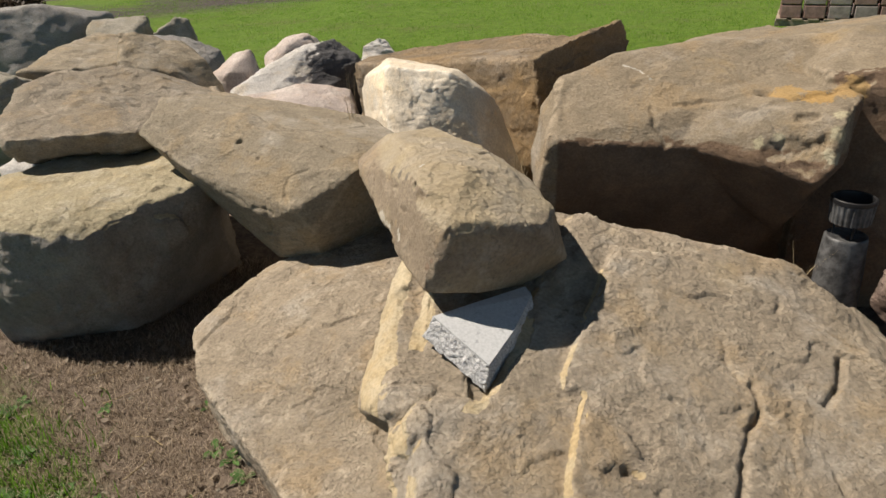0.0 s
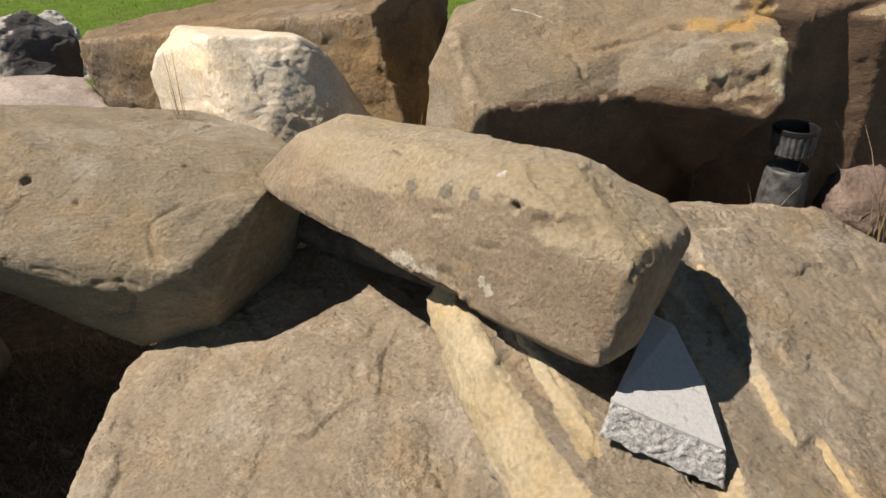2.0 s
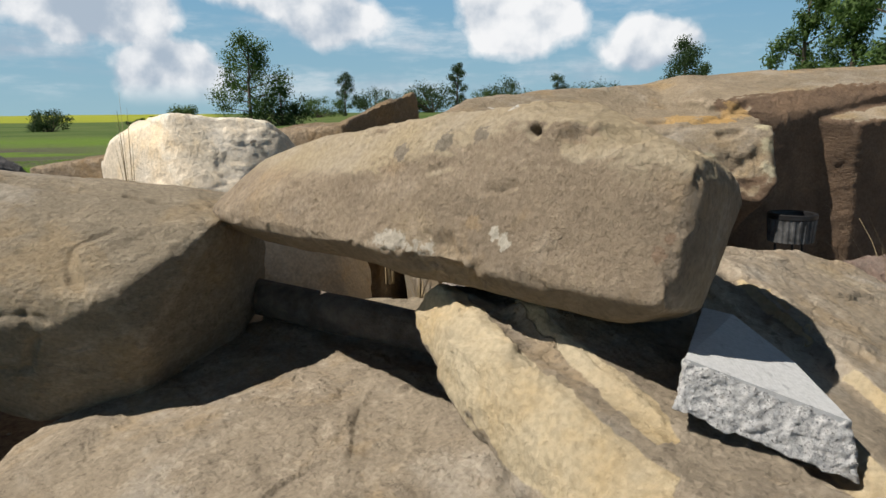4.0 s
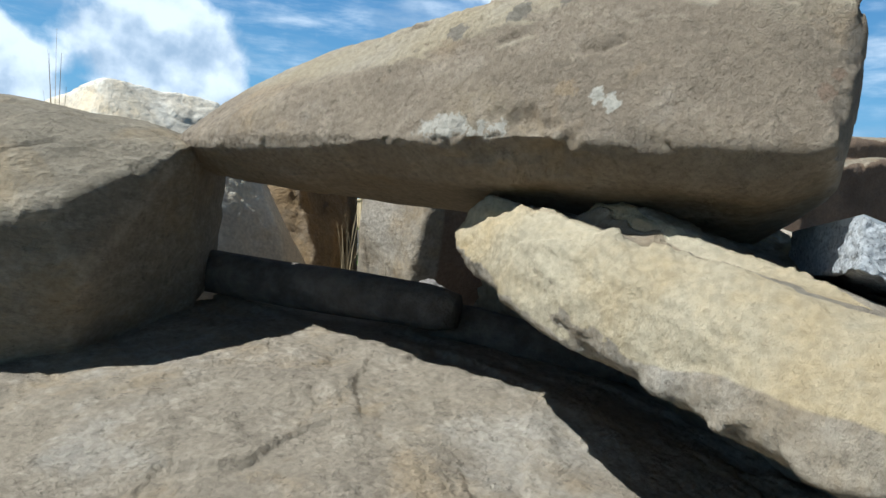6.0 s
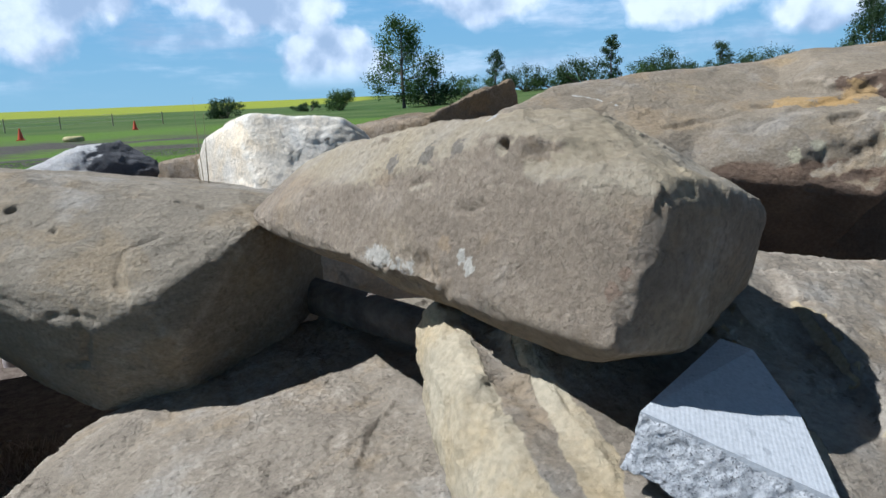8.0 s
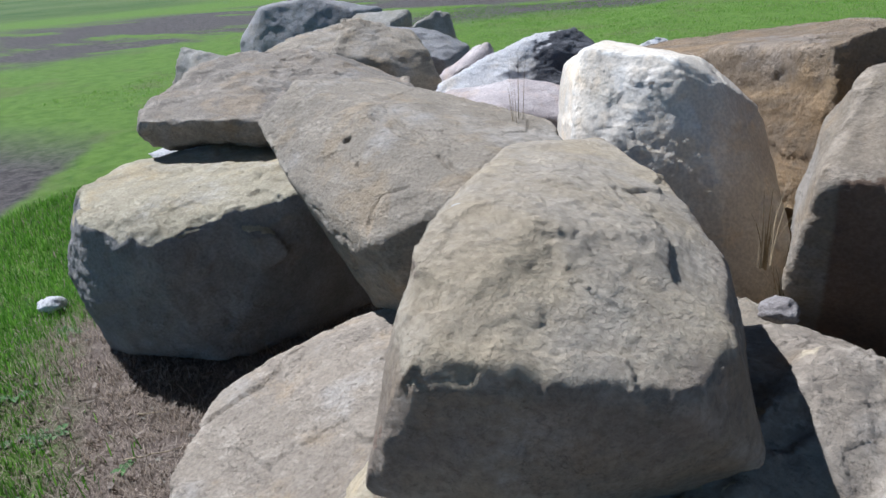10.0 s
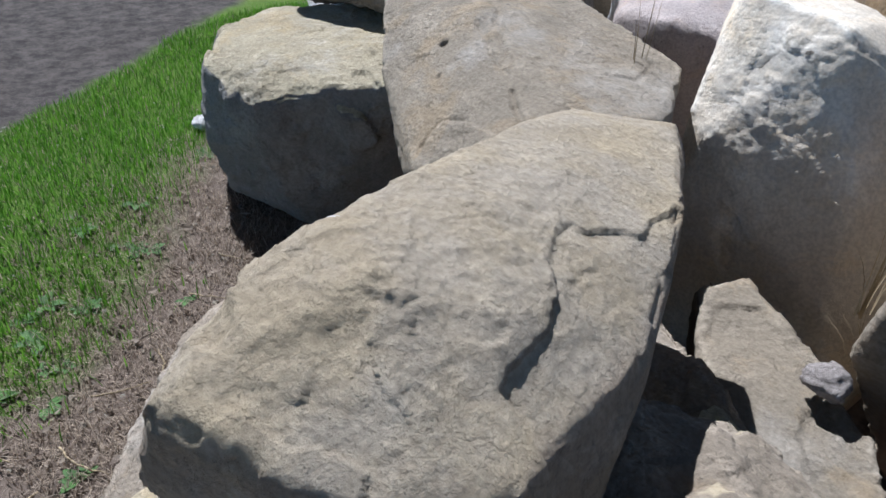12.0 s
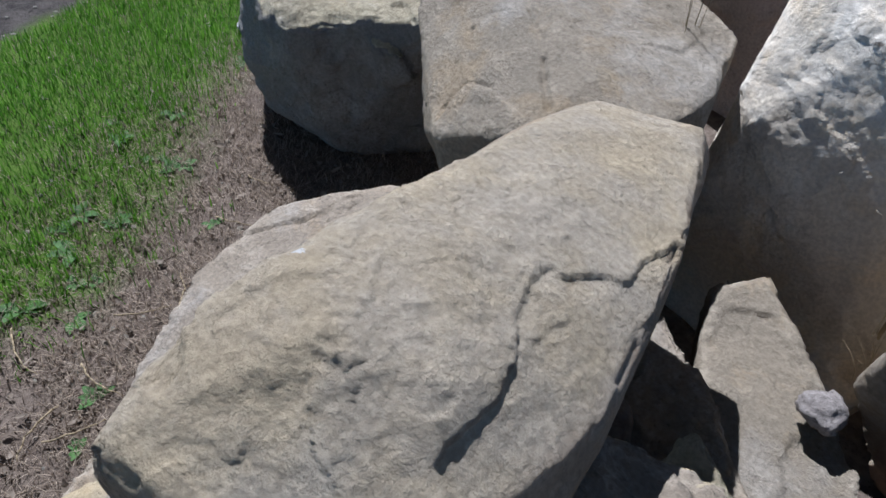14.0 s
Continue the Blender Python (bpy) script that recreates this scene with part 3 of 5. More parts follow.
    if fresh:
        vn = np.empty(n * 3)
        got.vertex_normals.foreach_get("vector", vn)
        att = got.attributes.new("fresh", "FLOAT", "POINT")
        att.data.foreach_set("value", np.clip(fresh(co, vn.reshape(-1, 3)), 0, 1).astype(np.float32))
    ob = new(name, got)
    ob.location = base
    return tagged(ob, label, "boulder", group)


# ---- ground ----
def ground_height(x, y):
    x, y = np.asarray(x, float), np.asarray(y, float)
    p = np.column_stack([x.ravel(), y.ravel(), np.zeros(x.size)])
    r = np.hypot(x, y).ravel()
    z = 0.045 - 0.19 * smoothstep(-p[:, 0], 1.9, 3.6) * smoothstep(-r, -30, -8)
    z += 0.03 * pnoise(p * 0.9, 5) + 0.02 * pnoise(p * 2.7, 6) + 0.012 * pnoise(p * 9, 7) * (r < 25)
    z += 0.10 * pnoise(p * 0.12, 9) * smoothstep(r, 9, 25)
    z += 0.004 * np.maximum(0, r - 70) * smoothstep(r, 70, 140) + 1.3 * smoothstep(p[:, 0], 10, 48)
    return z.reshape(x.shape)


def soil():
    m, t, b = material("soil_and_turf")
    c0 = t.nodes.new("ShaderNodeTexCoord")
    co = c0.outputs["Object"]
    sep = t.nodes.new("ShaderNodeSeparateXYZ")
    link(t, co, sep.inputs[0])
    X, Y = sep.outputs["X"], sep.outputs["Y"]
    wob = math_node(t, "SUBTRACT", tex_noise(t, co, 1.4, 6, 0.6), 0.5)
    xw = math_node(t, "ADD", X, math_node(t, "MULTIPLY", wob, 1.1))
    straw = mix(t, ramp(t, tex_noise(t, co, 22, 8, 0.7), 0.3, 0.7), (0.122, 0.094, 0.076), (0.245, 0.198, 0.158))
    straw = mix(t, ramp(t, tex_noise(t, co, 70, 6, 0.8), 0.5, 0.75), straw, (0.050, 0.036, 0.025))
    turf = mix(t, ramp(t, tex_noise(t, co, 6, 8, 0.7), 0.3, 0.7), (0.070, 0.126, 0.018), (0.117, 0.187, 0.032))
    turf = mix(t, math_node(t, "MULTIPLY", ramp(t, tex_noise(t, co, 0.8, 8, 0.65), 0.5, 0.68), 0.55), turf, (0.108, 0.112, 0.047))
    dirt = mix(t, ramp(t, tex_noise(t, co, 9, 10, 0.8), 0.35, 0.65), (0.040, 0.035, 0.032), (0.115, 0.101, 0.090))
    dirt = mix(t, ramp(t, tex_noise(t, co, 60, 6, 0.75), 0.55, 0.72), dirt, (0.054, 0.043, 0.040))
    # turf beside the track and beyond the stones, straw round them
    edge = math_node(t, "MAXIMUM", math_node(t, "ADD", xw, math_node(t, "MULTIPLY", math_node(t, "MINIMUM", Y, 2.6), 1.15)), -9.0)
    edge = math_node(t, "MAXIMUM", edge, math_node(t, "ADD", math_node(t, "MULTIPLY", xw, 1.4), 2.3))
    c = mix(t, ramp(t, edge, 0.40, 0.85), turf, straw)
    c = mix(t, ramp(t, math_node(t, "ADD", Y, math_node(t, "MULTIPLY", wob, 2.0)), 6.0, 7.0), c, turf)
    near_track = math_node(t, "MULTIPLY", ramp(t, math_node(t, "ADD", X, math_node(t, "ADD", math_node(t, "MULTIPLY", Y, 0.68), math_node(t, "MULTIPLY", wob, 0.5))), -2.0, -2.2), ramp(t, Y, 6.5, 4.5))
    c = mix(t, near_track, c, dirt)
    dist = t.nodes.new("ShaderNodeVectorMath")
    dist.operation = "LENGTH"
    link(t, co, dist.inputs[0])
    r = math_node(t, "ADD", dist.outputs["Value"], math_node(t, "MULTIPLY", math_node(t, "SUBTRACT", tex_noise(t, co, 0.13, 5, 0.6), 0.5), 16.0))
    far_dirt = math_node(t, "MULTIPLY", ramp(t, r, 16.0, 19.0), ramp(t, r, 33.0, 27.0))
    east = ramp(t, math_node(t, "SUBTRACT", X, math_node(t, "MULTIPLY", Y, 0.05)), 3.0, -3.0)
    patchy = ramp(t, tex_noise(t, coords(t, (1, 2.6, 1)), 0.14, 6, 0.62), 0.40, 0.50)
    c = mix(t, math_node(t, "MULTIPLY", math_node(t, "MULTIPLY", far_dirt, patchy), east), c, dirt)
    field = mix(t, ramp(t, tex_noise(t, co, 0.09, 6, 0.6), 0.35, 0.65), (0.050, 0.090, 0.022), (0.090, 0.121, 0.040))
    c = mix(t, ramp(t, r, 36.0, 44.0), c, field)
    canola = mix(t, tex_noise(t, co, 0.05, 4, 0.6), (0.259, 0.274, 0.025), (0.194, 0.238, 0.032))
    west = ramp(t, math_node(t, "SUBTRACT", X, math_node(t, "MULTIPLY", Y, 0.22)), 6.0, -2.0)
    c = mix(t, math_node(t, "MULTIPLY", ramp(t, r, 128.0, 140.0), west), c, canola)
    link(t, c, b.inputs["Base Color"])
    b.inputs["Roughness"].default_value = 0.95
    b.inputs["Specular IOR Level"].default_value = 0.1
    n1 = bump(t, b, tex_noise(t, co, 24, 9, 0.75), 0.8, 0.03)
    bump(t, b, tex_noise(t, co, 110, 5, 0.75), 0.5, 0.008, n1)
    return m


SOIL = soil()


def ground():
    # rings of even angle, closer near the stones
    radii = np.concatenate([np.linspace(0.02, 8, 110), np.geomspace(8.3, 1800, 70)])
    ang = np.linspace(0, 2 * np.pi, 260, endpoint=False)
    cx, cy = -0.6, 2.2
    xs = cx + radii[:, None] * np.cos(ang)[None]
    ys = cy + radii[:, None] * np.sin(ang)[None]
    zs = ground_height(xs, ys)
    verts = np.stack([xs, ys, zs], -1).reshape(-1, 3)
    n = len(ang)
    faces = [tuple(range(n))]
    for i in range(len(radii) - 1):
        for j in range(n):
            k = (j + 1) % n
            faces.append((i * n + j, i * n + n + j, i * n + n + k, i * n + k))
    me = mesh_from(verts.tolist(), faces, "ground")
    me.materials.append(SOIL)
    return tagged(new("ground", me), "dry straw-littered soil passing into green turf and distant fields", "ground", kind="structure")


ground()

# ---- the stone pile ----
def slope(x, y, up=0.0):
    """Height of the tilted layered slab."""
    return 0.49 - 0.181 * (x - 0.762) + 0.319 * (y - 1.39) + up


def on_slab(points, up=0.05):
    return [(x, y, slope(x, y, up)) for x, y in points]


def plate(outline, up, thick=0.12, lean=0.8):
    """A sheet of the slab whose western edge is broken at a slant."""
    return [(x, y, slope(x, y, up)) for x, y in outline] + [(x - thick * lean, y, slope(x, y, up - thick)) for x, y in outline]


boulder("sandstone_slab", "low broad tan sandstone slab under the pile",
        [[(-.938, 2.09, .323), (-.852, 1.818, .307), (-.723, 1.687, .243), (-.63, 1.60, .24), (-.53, 1.48, .23), (-.356, 1.248, .186), (-.074, .926, .111),
          (.5, .8, .12), (-.11, 2.295, .480), (-.03, 2.075, .446), (.012, 1.98, .436), (.03, 1.89, .425), (.5, 2.3, .45), (-.197, 2.647, .523), (-.487, 2.589, .441), (-.756, 2.457, .386), (-.86, 2.22, .366),
          (-.86, 2.1, -.05), (-.58, 1.6, -.05), (-.05, .95, -.1), (.5, .8, -.1), (.6, 2.3, -.05), (-.3, 2.6, -.05)]],
        SLAB, 0.0065, 3, 3, 0.013, 0.008, 0.004, bed=(-.17, -.22, .96), pit=0.001, chip=0.0024, crag=0.0015, spall=0.005)
def slab_fresh(c, n):
    """Where the yellow inside of the layered slab is laid bare: the long broken western edge, the risers of its sheets."""
    x = c[:, 0] + 0.012 * fbm(c * 22, 3, 4)
    y = c[:, 1] + 0.012 * fbm(c * 22 + 5, 3, 6)
    edge = np.interp(y, [1.10, 1.22, 1.25, 1.30, 1.385, 1.40, 1.45, 1.51, 1.555, 1.655, 1.827, 1.97], [-.40, -.30, -.172, -.162, -.150, -.128, -.126, -.134, -.126, -.117, -.098, -.06])
    west = smoothstep(edge - x, -0.004, 0.006)
    lo = np.interp(y, [1.46, 1.554, 1.608, 1.66, 1.80], [-.104, -.086, -.073, -.072, -.05])
    hi = np.interp(y, [1.46, 1.518, 1.594, 1.654, 1.80], [-.063, -.037, -.035, -.05, -.03])
    strip = smoothstep(x - lo, -0.004, 0.004) * smoothstep(hi - x, -0.004, 0.004) * (y < 1.82) * (y > 1.45)
    riser = smoothstep(-n[:, 0], 0.22, 0.5) * smoothstep(fbm(c * 5, 3, 9), -0.32, -0.1) * ((x > 0.06) | ((y < 1.33) & (x > -.16))) * (x < 0.44)
    back = np.interp(y, [1.245, 1.28, 1.388, 1.468, 1.55], [.072, .097, .150, .204, .225])
    sheet = smoothstep(x - back, -0.046, -0.038) * smoothstep(back - x, -0.004, 0.002) * (y > 1.24) * (y < 1.55)
    west = west * smoothstep(c[:, 2] - np.interp(y, [1.30, 1.42, 1.52, 1.65, 1.70], [.555, .560, .568, .560, .40]) + 0.01 * fbm(c * 20, 2, 3), -0.006, 0.006)
    return np.maximum(np.maximum(np.maximum(west, strip), sheet), riser) * smoothstep(n[:, 2], -0.30, -0.05)


boulder("layered_slab", "tilted layered tan sandstone slab with a fresh yellow broken edge",
        [[(.316, 2.113, .728), (.351, 2.19, .70), (.38, 2.042, .735), (.596, 2.016, .696), (.835, 1.898, .684), (1.052, 1.889, .62), (1.239, 1.751, .50), (1.32, 1.51, .423), (1.25, 1.0, .34), (1.0, .5, .18),
          (.3, .45, .26), (-.1, .7, .36), (-.13, 1.1, .53), (-.14, 1.48, .645), (-.045, 1.68, .685), (.0, 1.95, .72),
          (.12, 1.9, .56), (.20, 1.5, .47), (.15, 1.1, .36), (.45, .45, .0), (1.0, .6, -.1), (1.3, 1.4, -.05), (1.1, 1.75, -.05), (.55, 2.05, .25)],
         [(-.13, 1.955, .68), (-.128, 1.93, .632), (-.117, 1.915, .728), (-.156, 1.845, .611), (-.170, 1.738, .568), (-.183, 1.673, .555), (-.196, 1.594, .542), (-.212, 1.519, .524), (-.196, 1.52, .578), (-.236, 1.41, .505), (-.228, 1.41, .548), (-.228, 1.345, .525), (-.225, 1.335, .548), (-.14, 1.25, .605), (-.155, 1.46, .645), (-.08, 1.68, .668), (.0, 1.97, .70), (.05, 1.3, .60), (.05, 1.6, .66),
          (.0, 1.93, .58), (.04, 1.6, .51), (.04, 1.2, .42)],
         plate([(.25, 1.68), (.204, 1.468), (.150, 1.388), (.097, 1.28), (.072, 1.245), (.10, .9), (.3, .45), (1.0, .5), (1.22, 1.0), (1.3, 1.5), (.80, 1.86), (.4, 2.02)], 0.026, 0.12, 0.4),
         plate([(-.058, 1.67), (-.035, 1.594), (-.037, 1.518), (-.063, 1.467), (-.04, 1.3), (.1, 1.3), (.2, 1.65), (.1, 1.8), (-.03, 1.80)], -0.014, 0.07),
         plate([(-.022, 1.286), (-.06, 1.25), (-.086, 1.21), (-.09, 1.162), (-.02, 1.13), (.3, 1.1), (.3, 1.29)], 0.024, 0.06),
         plate([(-.053, 1.14), (-.045, 1.10), (-.002, 1.035), (-.05, .7), (.3, .5), (.3, 1.14)], 0.024, 0.06),
         plate([(.385, 1.575), (.341, 1.489), (.282, 1.37), (.284, 1.331), (.8, 1.32), (1.22, 1.32), (1.22, 1.45), (.78, 1.80), (.5, 1.86)], 0.05),
         plate([(.331, 1.325), (.306, 1.245), (.283, 1.172), (.257, 1.068), (.25, .5), (1.0, .55), (1.2, 1.0), (1.22, 1.325)], 0.05)],
        SLAB, 0.0068, 1, 8, 0.008, 0.005, 0.004, bed=(.17, -.3, .94), pit=0.0008, chip=0.0020, crag=0.0012, spall=0.005,
        grooves=[(on_slab([(.753, 1.40), (.745, 1.322), (.699, 1.264), (.663, 1.196), (.628, 1.10)]), 0.013, 0.022), (on_slab([(1.036, 1.529), (.988, 1.436), (.932, 1.372)]), 0.014, 0.026),
                 (on_slab([(.72, 1.533), (.705, 1.46), (.727, 1.413)]), 0.009, 0.010), (on_slab([(.934, 1.715), (.909, 1.66), (.871, 1.643)]), 0.010, 0.014), (on_slab([(.388, 1.134), (.434, 1.115), (.453, 1.092)]), 0.022, 0.024),
                 (on_slab([(.728, 1.842), (.754, 1.842)]), 0.016, 0.016), (on_slab([(.2, 1.091), (.229, 1.082)]), 0.014, 0.014), (on_slab([(.44, 1.885), (.435, 1.836)]), 0.010, 0.012),
                 (on_slab([(-.10, 1.34), (-.04, 1.325), (.02, 1.30)], 0.0), 0.010, 0.008), (on_slab([(.86, 1.22), (.88, 1.12), (.85, 1.05)]), 0.010, 0.012)],
        fresh=slab_fresh)
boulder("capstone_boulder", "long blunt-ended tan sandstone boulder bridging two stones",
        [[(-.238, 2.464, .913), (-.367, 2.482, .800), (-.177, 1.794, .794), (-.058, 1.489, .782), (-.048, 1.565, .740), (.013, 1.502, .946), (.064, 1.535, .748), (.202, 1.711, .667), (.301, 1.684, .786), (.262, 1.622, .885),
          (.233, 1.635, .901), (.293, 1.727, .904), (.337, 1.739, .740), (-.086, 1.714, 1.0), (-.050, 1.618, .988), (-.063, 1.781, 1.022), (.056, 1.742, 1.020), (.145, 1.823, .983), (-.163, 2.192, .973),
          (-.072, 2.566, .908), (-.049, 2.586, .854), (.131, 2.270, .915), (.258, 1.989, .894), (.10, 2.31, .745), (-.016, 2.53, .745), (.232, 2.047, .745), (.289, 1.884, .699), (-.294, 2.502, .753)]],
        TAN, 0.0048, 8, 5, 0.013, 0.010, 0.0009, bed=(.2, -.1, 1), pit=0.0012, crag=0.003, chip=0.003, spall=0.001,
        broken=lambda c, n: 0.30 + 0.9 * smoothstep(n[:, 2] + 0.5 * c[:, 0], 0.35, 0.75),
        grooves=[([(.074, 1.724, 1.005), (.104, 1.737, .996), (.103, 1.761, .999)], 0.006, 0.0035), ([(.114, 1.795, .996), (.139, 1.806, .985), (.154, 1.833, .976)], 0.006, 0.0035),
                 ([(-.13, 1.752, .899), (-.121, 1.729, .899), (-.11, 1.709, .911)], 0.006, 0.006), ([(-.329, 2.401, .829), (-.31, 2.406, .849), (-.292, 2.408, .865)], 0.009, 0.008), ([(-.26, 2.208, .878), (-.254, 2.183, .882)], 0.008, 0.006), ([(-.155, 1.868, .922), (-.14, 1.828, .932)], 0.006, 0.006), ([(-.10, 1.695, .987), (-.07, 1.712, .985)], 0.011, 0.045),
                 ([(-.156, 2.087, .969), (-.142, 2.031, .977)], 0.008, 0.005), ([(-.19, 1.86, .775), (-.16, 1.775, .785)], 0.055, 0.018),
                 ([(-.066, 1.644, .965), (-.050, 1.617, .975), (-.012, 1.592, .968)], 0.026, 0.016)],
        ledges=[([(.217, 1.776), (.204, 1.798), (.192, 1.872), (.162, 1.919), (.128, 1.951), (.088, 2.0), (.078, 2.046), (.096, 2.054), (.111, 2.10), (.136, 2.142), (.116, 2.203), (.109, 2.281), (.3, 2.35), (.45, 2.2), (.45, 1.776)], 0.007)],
        # paler pair, growing with upward facing and with height
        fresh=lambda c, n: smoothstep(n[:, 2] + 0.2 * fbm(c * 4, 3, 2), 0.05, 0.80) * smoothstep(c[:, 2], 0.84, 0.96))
boulder("leaning_boulder", "leaning tan sandstone boulder with a drilled hole",
        [[(-1.358, 2.879, .832), (-1.298, 3.056, .945), (-1.106, 3.331, .91), (-.612, 3.148, .84), (-.358, 3.10, .82), (-.231, 2.854, .80), (-.175, 2.634, .815), (-.377, 2.592, .855), (-.339, 2.403, .80), (-.580, 2.350, .670),
          (-.667, 2.384, .617), (-.820, 2.477, .641), (-1.05, 2.62, .736), (-.707, 2.506, .40), (-.517, 2.427, .444), (-.273, 2.563, .499), (-.165, 2.724, .547), (-.88, 2.757, .408), (-.4, 3.0, .4), (-1.0, 3.1, .45), (-.521, 2.348, .569)]],
        TAN_GREY, 0.0056, 6, 11, 0.013, 0.008, 0.0016, bed=(-.18, -.49, .85), pit=0.0008, chip=0.0022, spall=0.001,
        grooves=[([(-.865, 2.666, .873), (-.851, 2.706, .805)], 0.012, 0.035), ([(-.761, 2.577, .80), (-.758, 2.58, .79)], 0.010, 0.014),
                 ([(-.823, 2.781, .888), (-.785, 2.757, .883), (-.724, 2.719, .875), (-.665, 2.671, .863)], 0.009, 0.012), ([(-.665, 2.671, .863), (-.554, 2.612, .852), (-.50, 2.574, .843)], 0.007, 0.007), ([(-.50, 2.574, .843), (-.449, 2.531, .833), (-.365, 2.474, .82)], 0.010, 0.016),
                 ([(-.818, 2.856, .896), (-.753, 2.775, .89), (-.685, 2.727, .879), (-.617, 2.681, .869)], 0.008, 0.009), ([(-.607, 2.382, .688), (-.622, 2.406, .703), (-.624, 2.44, .732), (-.615, 2.459, .751), (-.591, 2.464, .764), (-.537, 2.458, .778)], 0.011, 0.009),
                 ([(-.888, 2.52, .682), (-.834, 2.489, .675), (-.802, 2.467, .649)], 0.009, 0.008), ([(-.765, 2.444, .644), (-.711, 2.415, .649), (-.674, 2.393, .639)], 0.010, 0.011), ([(-.837, 2.519, .585), (-.804, 2.526, .518)], 0.012, 0.012), ([(-.711, 2.415, .649), (-.698, 2.411, .602), (-.713, 2.453, .53), (-.762, 2.489, .523)], 0.014, 0.016),
                 ([(-.419, 2.838, .845), (-.363, 2.894, .834), (-.408, 3.017, .832)], 0.010, 0.009), ([(-.622, 2.722, .879), (-.484, 2.72, .862)], 0.008, 0.006)],
        ledges=[([(-.616, 2.469), (-.52, 2.458), (-.382, 2.424), (-.34, 2.36), (-.42, 2.34), (-.6, 2.34)], -0.007), ([(-.90, 2.9), (-.622, 2.74), (-.464, 2.60), (-.35, 2.548), (-.1, 2.6), (-.2, 3.1), (-.9, 3.3)], 0.0025)])
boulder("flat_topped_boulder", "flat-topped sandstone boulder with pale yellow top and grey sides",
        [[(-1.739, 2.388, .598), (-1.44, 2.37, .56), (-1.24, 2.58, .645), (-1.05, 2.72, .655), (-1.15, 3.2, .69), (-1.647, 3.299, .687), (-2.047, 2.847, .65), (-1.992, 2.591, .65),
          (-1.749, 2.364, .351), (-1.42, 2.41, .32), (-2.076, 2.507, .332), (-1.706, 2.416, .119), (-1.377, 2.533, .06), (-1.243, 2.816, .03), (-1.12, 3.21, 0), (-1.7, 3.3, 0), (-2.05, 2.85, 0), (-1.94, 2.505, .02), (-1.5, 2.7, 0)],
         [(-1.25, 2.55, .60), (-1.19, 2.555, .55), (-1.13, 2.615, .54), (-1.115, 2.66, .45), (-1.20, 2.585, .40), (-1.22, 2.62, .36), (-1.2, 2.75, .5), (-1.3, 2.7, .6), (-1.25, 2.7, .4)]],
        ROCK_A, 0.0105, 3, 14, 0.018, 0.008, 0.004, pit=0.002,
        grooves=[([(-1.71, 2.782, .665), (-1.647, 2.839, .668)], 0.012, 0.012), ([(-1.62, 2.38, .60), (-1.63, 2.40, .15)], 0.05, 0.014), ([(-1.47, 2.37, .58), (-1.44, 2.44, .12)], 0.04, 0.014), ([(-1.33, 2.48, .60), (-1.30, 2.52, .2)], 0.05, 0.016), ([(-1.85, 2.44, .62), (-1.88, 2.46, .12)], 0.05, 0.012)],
        # grey pair wherever the surface turns away from facing up
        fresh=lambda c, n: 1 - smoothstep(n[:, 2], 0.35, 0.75))
